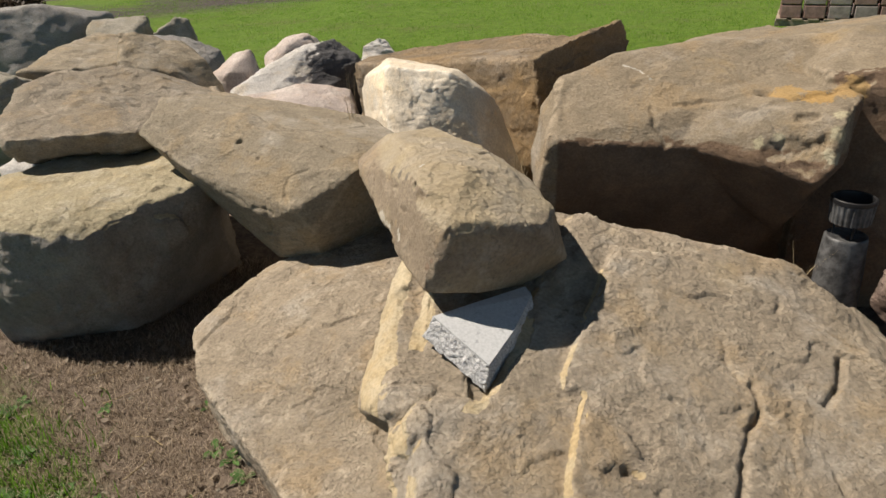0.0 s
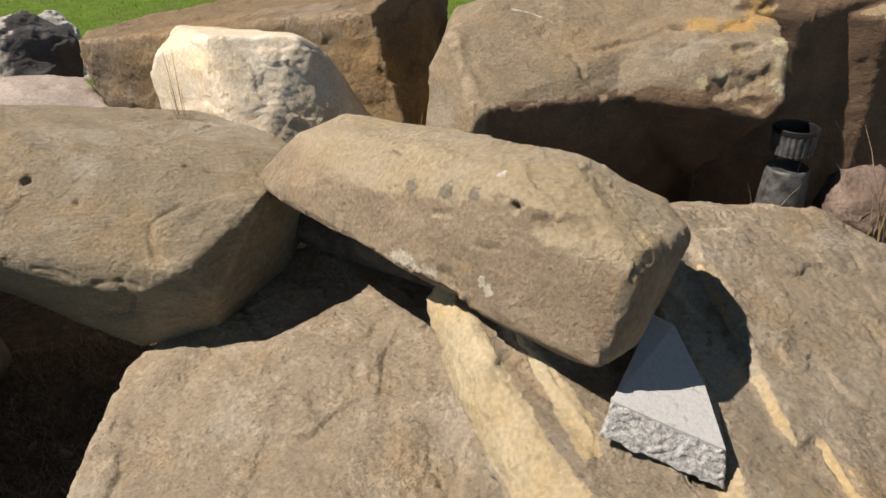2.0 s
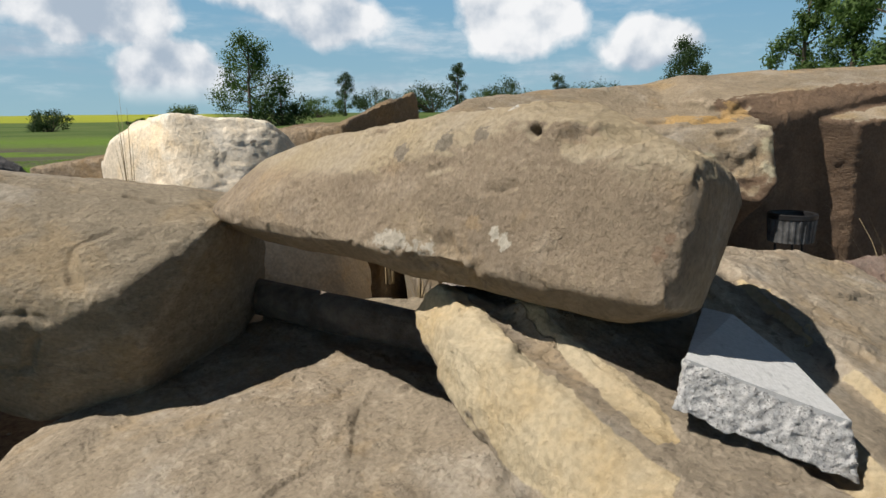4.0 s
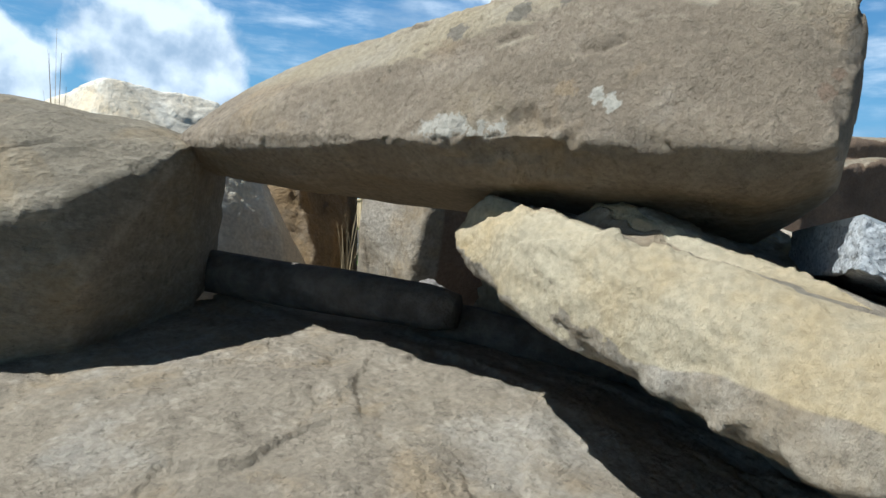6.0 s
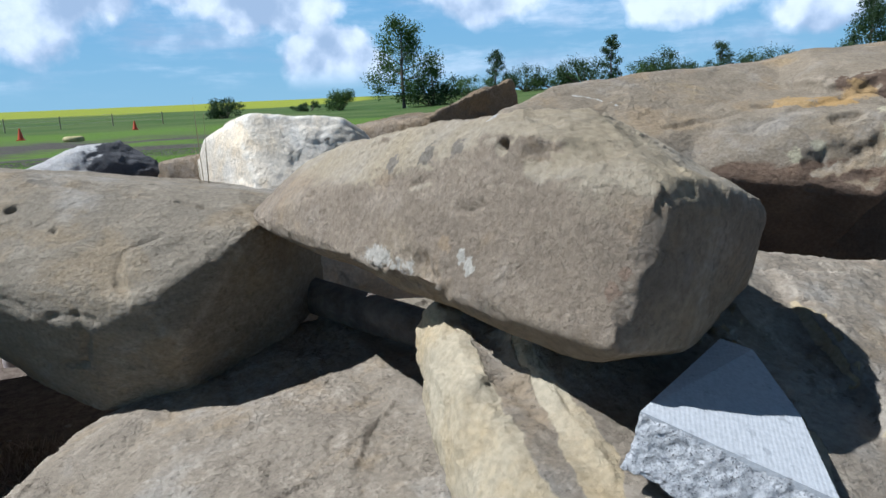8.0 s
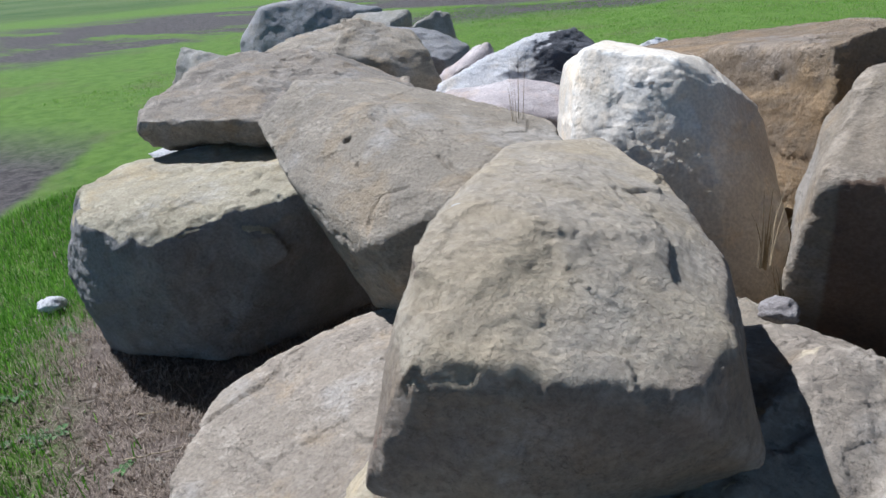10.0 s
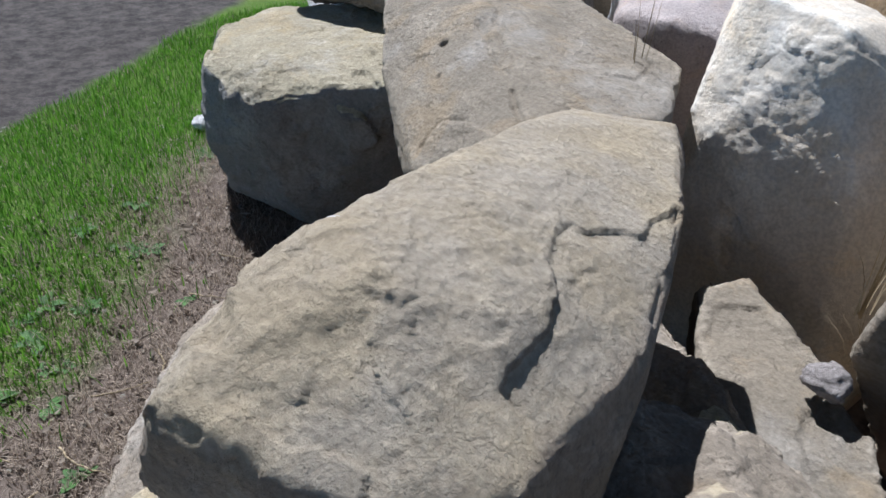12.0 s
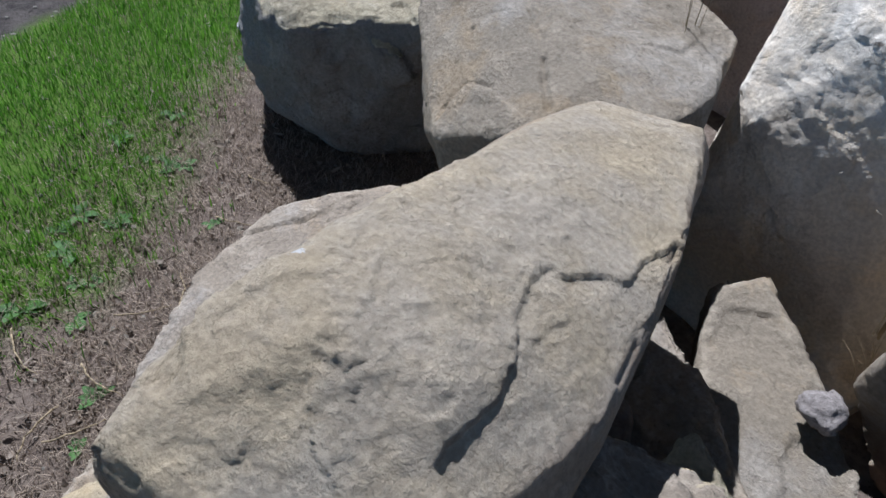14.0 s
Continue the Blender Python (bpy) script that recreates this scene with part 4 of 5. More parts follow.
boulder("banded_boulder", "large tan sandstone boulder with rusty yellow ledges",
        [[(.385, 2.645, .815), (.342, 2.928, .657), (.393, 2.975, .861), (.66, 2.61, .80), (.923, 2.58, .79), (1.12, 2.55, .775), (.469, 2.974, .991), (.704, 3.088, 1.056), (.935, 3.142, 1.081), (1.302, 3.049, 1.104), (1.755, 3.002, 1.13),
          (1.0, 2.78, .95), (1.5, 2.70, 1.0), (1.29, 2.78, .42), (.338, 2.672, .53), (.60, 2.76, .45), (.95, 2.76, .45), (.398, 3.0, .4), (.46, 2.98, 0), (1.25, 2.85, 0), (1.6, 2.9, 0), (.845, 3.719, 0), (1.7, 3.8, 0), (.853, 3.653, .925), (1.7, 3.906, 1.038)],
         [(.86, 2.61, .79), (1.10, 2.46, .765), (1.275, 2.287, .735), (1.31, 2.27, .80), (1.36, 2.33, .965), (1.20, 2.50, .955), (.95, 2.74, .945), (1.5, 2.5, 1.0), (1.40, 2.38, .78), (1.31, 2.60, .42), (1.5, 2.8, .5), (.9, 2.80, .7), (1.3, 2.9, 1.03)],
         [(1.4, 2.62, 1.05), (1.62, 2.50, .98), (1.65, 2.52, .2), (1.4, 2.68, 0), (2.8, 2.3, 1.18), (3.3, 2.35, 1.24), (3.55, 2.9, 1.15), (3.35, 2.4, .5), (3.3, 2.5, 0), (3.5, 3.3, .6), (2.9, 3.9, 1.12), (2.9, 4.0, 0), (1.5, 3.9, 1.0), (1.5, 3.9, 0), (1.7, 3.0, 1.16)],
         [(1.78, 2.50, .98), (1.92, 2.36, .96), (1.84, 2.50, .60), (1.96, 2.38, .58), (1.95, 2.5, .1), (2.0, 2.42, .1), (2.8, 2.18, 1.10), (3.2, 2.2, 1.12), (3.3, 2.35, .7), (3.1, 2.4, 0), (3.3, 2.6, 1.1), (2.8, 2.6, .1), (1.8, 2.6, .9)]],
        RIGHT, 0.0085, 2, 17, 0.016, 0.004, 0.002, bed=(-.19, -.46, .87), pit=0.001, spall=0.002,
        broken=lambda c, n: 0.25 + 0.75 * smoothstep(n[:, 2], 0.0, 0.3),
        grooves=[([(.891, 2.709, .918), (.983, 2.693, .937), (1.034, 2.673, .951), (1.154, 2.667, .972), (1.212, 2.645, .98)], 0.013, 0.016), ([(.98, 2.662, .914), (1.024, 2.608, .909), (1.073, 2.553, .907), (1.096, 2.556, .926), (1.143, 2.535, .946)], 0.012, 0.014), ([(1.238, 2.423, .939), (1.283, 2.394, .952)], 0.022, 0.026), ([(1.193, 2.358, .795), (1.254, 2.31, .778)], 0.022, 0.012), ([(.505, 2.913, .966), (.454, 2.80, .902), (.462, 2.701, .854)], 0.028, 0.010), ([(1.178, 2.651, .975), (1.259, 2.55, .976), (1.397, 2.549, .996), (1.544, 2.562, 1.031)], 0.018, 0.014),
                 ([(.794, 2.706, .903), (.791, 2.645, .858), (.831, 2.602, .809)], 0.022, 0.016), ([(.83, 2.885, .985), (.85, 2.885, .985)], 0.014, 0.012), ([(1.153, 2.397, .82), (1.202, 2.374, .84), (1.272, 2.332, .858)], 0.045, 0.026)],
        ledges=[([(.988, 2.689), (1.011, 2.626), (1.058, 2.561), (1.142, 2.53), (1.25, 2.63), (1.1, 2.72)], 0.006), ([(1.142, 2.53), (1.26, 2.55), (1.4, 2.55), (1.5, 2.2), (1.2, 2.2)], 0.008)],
        # front below the lip: browner stone, its shade put into the colour too
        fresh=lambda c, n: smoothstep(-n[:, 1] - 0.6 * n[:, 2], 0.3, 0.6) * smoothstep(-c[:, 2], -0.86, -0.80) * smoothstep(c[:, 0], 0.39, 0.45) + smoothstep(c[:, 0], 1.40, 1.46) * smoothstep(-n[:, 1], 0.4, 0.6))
boulder("cream_boulder", "pale cream limestone boulder with folded cracks",
        [[(-.291, 3.209, 1.02), (-.436, 3.454, .934), (-.005, 3.15, 1.0), (-.323, 3.179, .919), (.005, 3.08, .832), (-.467, 3.501, .859), (-.364, 3.245, .787), (-.206, 2.995, .70), (.078, 3.195, .943), (.035, 3.44, .954), (-.327, 3.598, .992), (.22, 3.44, .791),
          (.346, 3.165, .471), (.13, 3.06, .70), (.10, 3.16, .88), (.20, 2.99, .36), (.29, 3.05, .36), (-.302, 2.989, .289), (-.395, 3.494, .303), (.3, 3.6, .3), (-.332, 2.973, 0), (.3, 3.0, 0), (.35, 3.6, 0), (-.363, 3.593, 0), (-.281, 3.042, .73)]],
        CREAM, 0.0085, 3, 21, 0.008, 0.005, 0.0012, bed=(.5, .2, .8), pit=0.0006, crag=0.0015, chip=0.0024, spall=0.003,
        grooves=[([(-.40, 3.3, .79), (-.272, 3.087, .85), (-.195, 3.083, .878), (-.119, 3.097, .914), (-.024, 3.122, .942)], 0.010, 0.009), ([(-.241, 3.007, .768), (-.123, 3.014, .825), (-.045, 3.016, .848)], 0.010, 0.008),
                 ([(-.172, 3.088, .895), (-.102, 3.104, .921), (-.065, 3.142, .956), (.006, 3.15, .966)], 0.010, 0.009), ([(-.127, 2.992, .797), (-.071, 3.032, .86), (-.013, 3.075, .901)], 0.009, 0.006)])
boulder("wedge_boulder", "brown wedge-shaped sandstone block with a raised tip",
        [[(-.66, 4.60, .79), (-.60, 5.0, .78), (-.60, 4.55, .0), (-.4, 5.0, .0), (-.1, 4.17, .87), (.23, 3.75, .90), (.40, 3.52, .98), (.47, 4.75, .92), (.64, 4.55, .92), (.93, 3.86, 1.0), (.42, 3.53, .3), (.47, 3.33, .42), (.47, 3.33, .0), (.95, 3.9, .3), (-.05, 4.1, .0), (.4, 3.5, 0), (1.0, 3.9, 0), (.6, 4.7, 0), (.0, 4.6, 0)],
         [(.40, 3.53, .98), (.90, 3.80, 1.135), (.66, 4.2, .95), (.96, 3.88, .98), (.5, 3.7, .6), (.9, 3.9, .6)]],
        BROWN, 0.013, 1, 25, 0.012, 0.006, 0.004, pit=0.0015)
boulder("flat_boulder", "flat tan sandstone boulder with a pale vein",
        [[(-2.12, 3.05, .83), (-1.95, 2.87, .82), (-1.44, 3.0, .81), (-1.95, 2.92, .705), (-1.45, 3.05, .715), (-2.2, 3.45, .93), (-2.1, 3.75, .97), (-1.9, 3.9, .95), (-1.4, 4.05, .78), (-1.1, 3.6, .8), (-1.1, 3.4, .7), (-2.0, 3.9, .5), (-1.3, 4.0, .5), (-2.2, 3.4, .75)]],
        VEINED, 0.012, 1, 28, 0.014, 0.009, 0.008, pit=0.0015)
boulder("low_flat_stone", "flat tan stone lying low between boulders",
        [[(-.01, 2.72, .472), (.023, 2.892, .462), (.12, 2.81, .475), (.25, 2.70, .485), (.45, 2.58, .46), (.6, 2.3, .42), (.35, 2.25, .42), (.22, 2.36, .45), (0, 2.72, .3), (.3, 2.7, .3), (.6, 2.4, .25), (.25, 2.35, .3)]],
        TAN_GREY, 0.009, 1, 31, 0.006, 0.005, 0.004, pit=0.0015)
boulder("support_stone", "small pale tan stone wedged under the capstone",
        [[(.25, 2.28, .60), (.34, 2.22, .62), (.44, 2.12, .60), (.52, 2.2, .5), (.25, 2.35, .5), (.24, 2.12, .45), (.45, 2.3, .4), (.27, 2.0, .5), (.3, 1.95, .45), (.48, 2.0, .45), (.24, 2.3, .35), (.5, 2.1, .35)]],
        ROCK_A, 0.009, 1, 33, 0.008, 0.006, 0.005)


def ball(c, s, n=14, seed=0):
    """Corners of a squat irregular stone of centre c and half sizes s."""
    r = random.Random(seed)
    out = []
    for k in range(n):
        z = 1 - 2 * (k + 0.5) / n
        a = k * 2.39996 + r.uniform(-.3, .3)
        q = math.sqrt(1 - z * z)
        f = r.uniform(0.85, 1.12)
        out.append((c[0] + s[0] * q * math.cos(a) * f, c[1] + s[1] * q * math.sin(a) * f, c[2] + s[2] * z * f))
    return out


boulder("pink_boulder", "low rounded pinkish granite boulder",
        [[(-1.33, 4.25, .68), (-.94, 4.4, .73), (-.66, 4.45, .68), (-.58, 4.1, .58), (-.93, 3.95, .66), (-1.2, 4.0, .62), (-1.3, 4.0, .2), (-.6, 4.0, .2), (-.6, 4.5, .2), (-1.3, 4.5, .2), (-.6, 4, 0), (-1.3, 4, 0), (-.9, 4.6, 0)]],
        PINK, 0.018, 5, 36, 0.02, 0.006, 0.002)
boulder("white_boulder", "white and dark banded gneiss boulder",
        [[(-1.52, 4.38, .62), (-1.3, 4.62, .77), (-1.03, 4.9, .88), (-.85, 5.05, .90), (-.66, 5.0, .77), (-.66, 4.86, .6), (-1.02, 4.75, .85), (-1.15, 4.36, .58), (-.90, 4.5, .55), (-1.5, 4.6, 0), (-.7, 4.8, 0), (-.7, 5.4, 0), (-1.4, 5.3, 0), (-.9, 5.4, .7)]],
        WHITE, 0.014, 3, 39, 0.02, 0.01, 0.006,
        fresh=lambda c, n: smoothstep(c[:, 0] + 0.25 * c[:, 2] + 0.12 * n[:, 0] - 0.08 * n[:, 2], -0.86, -0.70))
boulder("pink_boulder", "rounded pale pink granite boulder", [ball((-1.62, 7.25, .28), (.42, .38, .44), 16, 4)], PINK, 0.022, 6, 41, 0.02, 0.008, 0.002)
boulder("pale_stone", "small pale stone behind the pile", [ball((-1.75, 5.65, .40), (.3, .3, .35), 14, 8)], PINK, 0.02, 5, 43, 0.02, 0.008, 0.004)
boulder("white_stone", "small jagged white and black stone", [[(-.97, 7.18, .50), (-.86, 7.2, .56), (-.60, 7.2, .40), (-1.0, 6.95, .0), (-.5, 6.95, .0), (-.8, 7.5, 0), (-.75, 7.4, .55)]], WHITE, 0.015, 2, 45, 0.03, 0.015, 0.01)
boulder("notched_boulder", "dark tan notched sandstone boulder",
        [[(-2.29, 4.83, 1.02), (-2.17, 5.0, .98), (-1.78, 4.95, .82), (-1.63, 4.88, .63), (-1.87, 4.57, .78), (-2.17, 4.53, .82), (-2.2, 4.6, .2), (-1.6, 4.9, .2), (-2.0, 5.3, .2), (-2.0, 5.2, .9), (-2.2, 4.6, 0), (-1.6, 4.9, 0), (-2, 5.3, 0)]],
        TAN_GREY, 0.018, 2, 47, 0.025, 0.012, 0.008)
boulder("flat_boulder", "flat tan sandstone boulder far back in the pile",
        [[(-3.0, 4.7, .80), (-2.95, 5.2, .88), (-2.87, 5.75, .91), (-2.3, 4.85, .79), (-2.3, 5.6, .85), (-2.9, 4.8, .3), (-2.3, 4.9, .3), (-2.9, 5.8, .2), (-2.3, 5.6, .2)]], TAN_GREY, 0.022, 2, 49, 0.02, 0.012, 0.008)
boulder("grey_boulder", "large rounded blue-grey gneiss boulder", [[(-4.75, 6.6, .0), (-4.72, 6.6, .70), (-4.5, 6.7, 1.0), (-4.3, 6.5, 1.0), (-3.85, 6.7, 1.06), (-3.45, 6.8, .92), (-3.35, 6.6, .3), (-3.4, 6.6, 0), (-4.6, 7.4, .9), (-3.5, 7.4, .9), (-4.7, 7.5, 0), (-3.4, 7.5, 0), (-4.5, 6.35, .3), (-3.8, 6.3, .35), (-4.1, 6.25, .0)]], BLUEGREY, 0.026, 5, 51, 0.02, 0.008, 0.003)
boulder("grey_slab", "pale grey limestone slab leaning in the pile",
        [[(-3.35, 4.35, .62), (-3.3, 4.45, .92), (-2.75, 4.36, .82), (-2.9, 4.2, .76), (-3.2, 4.2, .2), (-2.7, 4.3, .2), (-3.2, 4.7, .2), (-2.8, 4.7, .7), (-3.2, 4.2, 0), (-2.7, 4.4, 0), (-3, 4.8, 0)]], GREY, 0.02, 2, 53, 0.02, 0.012, 0.008)
boulder("grey_slab", "flat grey stone at the back of the pile", [[(-3.45, 6.8, .90), (-3.0, 7.05, .90), (-2.9, 6.4, .80), (-3.4, 6.4, .7), (-3.4, 6.9, .2), (-2.8, 6.6, .2), (-3, 7.2, .2)]], GREY, 0.026, 2, 55, 0.02, 0.012, 0.008)
boulder("grey_slab", "upturned angular grey stone", [[(-2.85, 6.7, .78), (-2.71, 6.97, .91), (-2.54, 7.02, .68), (-2.8, 6.6, .2), (-2.4, 6.9, .2), (-2.6, 7.3, .2), (-2.65, 7.1, .85)]], GREY, 0.026, 2, 57, 0.02, 0.012, 0.008)
boulder("grey_slab", "low mottled grey stone", [[(-2.7, 6.05, .85), (-2.36, 6.25, .78), (-2.08, 6.35, .65), (-2.1, 5.85, .6), (-2.5, 5.8, .7), (-2.6, 5.9, .2), (-2.0, 6.0, .2), (-2.3, 6.6, .2)]], BLUEGREY, 0.024, 2, 59, 0.02, 0.012, 0.008)
boulder("pale_slab", "pale white flat stone pinned under the flat boulder", [[(-2.2, 3.1, .62), (-1.5, 3.15, .70), (-2.1, 3.0, .5), (-1.5, 3.2, .5), (-2.1, 3.6, .7), (-1.5, 3.7, .7), (-2.0, 3.5, .3), (-1.5, 3.6, .3)]], WHITE, 0.02, 2, 61, 0.01, 0.008, 0.004)
boulder("pink_stone", "rough pinkish stone half hidden in dry grass", [ball((1.62, 2.12, .38), (.16, .15, .20), 14, 3)], REDDISH, 0.012, 2, 63, 0.03, 0.012, 0.006)
boulder("round_stone", "smooth grey-pink cobble on the flat stone", [ball((.334, 2.585, .515), (.052, .045, .036), 16, 6)], COBBLE, 0.006, 4, 65, 0.006, 0.003, 0.001)
boulder("white_stone", "small pale white stone at the edge of the turf", [ball((-2.56, 2.70, .02), (.11, .06, .04), 12, 2)], WHITE, 0.009, 1, 66, 0.02, 0.006, 0.004)


def granite_block():
    """Wedge-shaped offcut: sawn ribbed top, split sides."""
    top = [(.208, 1.645, .703), (.222, 1.60, .70), (.165, 1.462, .678), (.098, 1.346, .655), (-.037, 1.472, .718)]
    root = new("granite_block")
    root.location = (.08, 1.48, .62)
    o = Vector(root.location)
    bm = bmesh.new()
    tv = [bm.verts.new(Vector(p) - o) for p in top]
    foot = [(0, 0), (.006, 0), (.004, -.004), (-.012, -.020), (-.029, -.008)]
    dv = [bm.verts.new(Vector((p[0] + f[0], p[1] + f[1], p[2] - (0.062 if p[0] > 0 else 0.050))) - o) for p, f in zip(top, foot)]
    for k in range(5):
        bm.faces.new((tv[k - 1], tv[k], dv[k], dv[k - 1]))
    bm.faces.new(dv)
    bmesh.ops.subdivide_edges(bm, edges=bm.edges[:], cuts=52, use_grid_fill=True)
    r = random.Random(5)
    for v in bm.verts:
        w = v.co + o
        if w.z < slope(w.x, w.y) + 0.5:
            n = Vector(noise.noise_vector((v.co) * 34)) * 0.004 + Vector(noise.noise_vector(v.co * 120)) * 0.0035
            edge = min((v.co + o - Vector(p)).length for p in top)
            v.co += n * (0.3 if edge < 0.004 else 1.0)
    bmesh.ops.recalc_face_normals(bm, faces=bm.faces[:])
    part("body", bm, GRANITE_RAW, root, "rough split granite sides", True)
    bm = bmesh.new()
    vs = [bm.verts.new(Vector(p) - o + Vector((0, 0, 0.002))) for p in top]
    face = bm.faces.new(vs)
    ext = bmesh.ops.extrude_face_region(bm, geom=[face])
    for v in ext["geom"]:
        if isinstance(v, bmesh.types.BMVert):
            v.co.z -= 0.008
    bmesh.ops.recalc_face_normals(bm, faces=bm.faces[:])
    part("top_face", bm, GRANITE_SAWN, root, "finely ribbed sawn granite top")
    tagged(root, "pale grey granite offcut with ribbed sawn top wedged under the capstone", "stone block")


granite_block()
BARK = plain("weathered_bark", (0.19, 0.155, 0.125), 0.9, 0, 0.4, 18, 0.7)
PLASTIC = plain("black_plastic", (0.022, 0.022, 0.024), 0.38, 0, 0.3, 20, 0.1)
SCUFF = plain("scuffed_plastic", (0.11, 0.112, 0.115), 0.5, 0, 0.6, 30, 0.2)
DRY = plain("dry_grass", (0.40, 0.31, 0.18), 0.8, 0, 0.3, 30, 0.1)


def log(a, b, r, label, seed):
    a, b = Vector(a), Vector(b)
    bm = bmesh.new()
    rings, n = 26, 22
    rot = (b - a).to_track_quat("Z", "Y").to_matrix()
    vs = []
    for i in range(rings):
        t = i / (rings - 1)
        taper = 1 - 0.25 * smoothstep(np.array([abs(t - 0.5)]), 0.44, 0.5)[0]
        for k in range(n):
            w = 2 * math.pi * k / n
            d = r * taper * (1 + 0.10 * noise.noise(Vector((math.cos(w) * 2, math.sin(w) * 2, t * 3 + seed))) + 0.05 * noise.noise(Vector((math.cos(w) * 7, math.sin(w) * 7, t * 5))))
            vs.append(bm.verts.new(rot @ Vector((d * math.cos(w), d * math.sin(w), (b - a).length * (t - 0.5)))))
    for i in range(rings - 1):
        for k in range(n):
            bm.faces.new((vs[i * n + k], vs[i * n + (k + 1) % n], vs[(i + 1) * n + (k + 1) % n], vs[(i + 1) * n + k]))
    bm.faces.new(vs[:n][::-1])
    bm.faces.new(vs[-n:])
    ob = part("log", bm, BARK, None, label, True)
    ob.location = (a + b) / 2
    return tagged(ob, "", "log")


log((-.33, 2.86, .575), (.085, 2.19, .525), 0.045, "weathered dark round timber lying under the capstone", 1)
log((.10, 2.28, .50), (.36, 1.98, .44), 0.040, "short weathered dark log behind the slab", 4)


def garden_light(at):
    root = new("garden_light")
    root.location = at
    def lathe(profile, n, rib=0.0, ribs=0):
        bm = bmesh.new()
        vs = []
        for r, z in profile:
            for k in range(n):
                a = 2 * math.pi * k / n
                q = r + (rib if ribs and (k * ribs * 2 // n) % 2 else 0)
                vs.append(bm.verts.new((q * math.cos(a), q * math.sin(a), z)))
        for i in range(len(profile) - 1):
            for k in range(n):
                bm.faces.new((vs[i * n + k], vs[i * n + (k + 1) % n], vs[(i + 1) * n + (k + 1) % n], vs[(i + 1) * n + k]))
        return bm
    part("head", lathe([(.055, .60), (.066, .60), (.071, .672)], 96, 0.0025, 24), SCUFF, root, "scuffed ribbed black plastic head")
    part("rim", lathe([(.071, .672), (.0745, .675), (.0745, .688), (.070, .691), (.064, .688), (.060, .64), (.0, .635)], 48), PLASTIC, root)
    part("base", lathe([(.085, .20), (.080, .40), (.072, .535), (.070, .545), (.064, .548), (.060, .543), (.0, .543)], 48), SCUFF, root, "dull black tapered base", True)
    for k in range(3):
        a = 2.1 * k + 0.4
        part("post", tube_bm((.045 * math.cos(a), .045 * math.sin(a), .54), (.045 * math.cos(a), .045 * math.sin(a), .605), .004, .004, 8), PLASTIC, root)
    tagged(root, "black ribbed plastic garden light between the boulders", "garden light")


garden_light((1.405, 2.27, 0.0))


def tuft(at, label, n, h, spread, seed, lean=(0, 0)):
    r = random.Random(seed)
    bm = bmesh.new()
    for _ in range(n):
        a, k = r.uniform(0, 6.28), r.uniform(0, 1)
        p = Vector((spread * 0.3 * k * math.cos(a), spread * 0.3 * k * math.sin(a), 0))
        d = Vector((math.cos(a) * r.uniform(0, spread) + lean[0], math.sin(a) * r.uniform(0, spread) + lean[1], 0))
        hh, wd = h * r.uniform(0.55, 1.0), r.uniform(0.0016, 0.0032)
        bend = r.uniform(0.0, 0.5)
        last = None
        for i in range(5):
            t = i / 4
            c = p + d * t ** 1.6 + Vector((0, 0, hh * (t - bend * t * t * 0.6)))
            s = Vector((-math.sin(a), math.cos(a), 0)) * wd * (1 - 0.8 * t)
            now = (bm.verts.new(c - s), bm.verts.new(c + s))
            if last:
                bm.faces.new((last[0], last[1], now[1], now[0]))
            last = now
    ob = part("grass_tuft", bm, DRY, None, label)
    ob.location = at
    return tagged(ob, "", "grass tuft", "dry grass tufts")


tuft((.34, 2.80, .42), "tuft of dry straw-coloured grass behind the flat stone", 26, .17, .10, 1)
tuft((1.58, 1.98, .32), "tuft of dry straw-coloured grass by the pink stone", 34, .46, .26, 2)
tuft((1.22, 2.20, .36), "sparse dry grass stalks beside the garden light", 8, .20, .10, 3)
tuft((-.435, 2.99, .60), "few tall dry stalks beside the cream boulder", 9, .52, .05, 4)
tuft((.60, 3.3, .42), "thin dry stalks behind the boulders", 6, .55, .08, 5)
tuft((.285, 2.90, .48), "dry grass seen in the gap below the capstone", 14, .28, .07, 6)


# ---- beyond the pile ----
def leaf_material(name, a, b_):
    m, t, b = material(name)
    info = t.nodes.new("ShaderNodeNewGeometry")
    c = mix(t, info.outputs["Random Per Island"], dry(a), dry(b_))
    link(t, c, b.inputs["Base Color"])
    b.inputs["Roughness"].default_value = 0.65
    b.inputs["Specular IOR Level"].default_value = 0.25
    glow = t.nodes.new("ShaderNodeBsdfTranslucent")
    link(t, c, glow.inputs["Color"])
    both = t.nodes.new("ShaderNodeMixShader")
    both.inputs[0].default_value = 0.4
    link(t, b.outputs[0], both.inputs[1])
    link(t, glow.outputs[0], both.inputs[2])
    link(t, both.outputs[0], t.nodes["Material Output"].inputs["Surface"])
    return m


LEAF = leaf_material("leaves_green", (0.06, 0.12, 0.035), (0.15, 0.24, 0.07))
LEAF_DARK = leaf_material("leaves_dark", (0.035, 0.075, 0.03), (0.09, 0.145, 0.055))
TRUNK = plain("tree_bark", (0.14, 0.11, 0.085), 0.9, 0, 0.3, 6, 0.5)


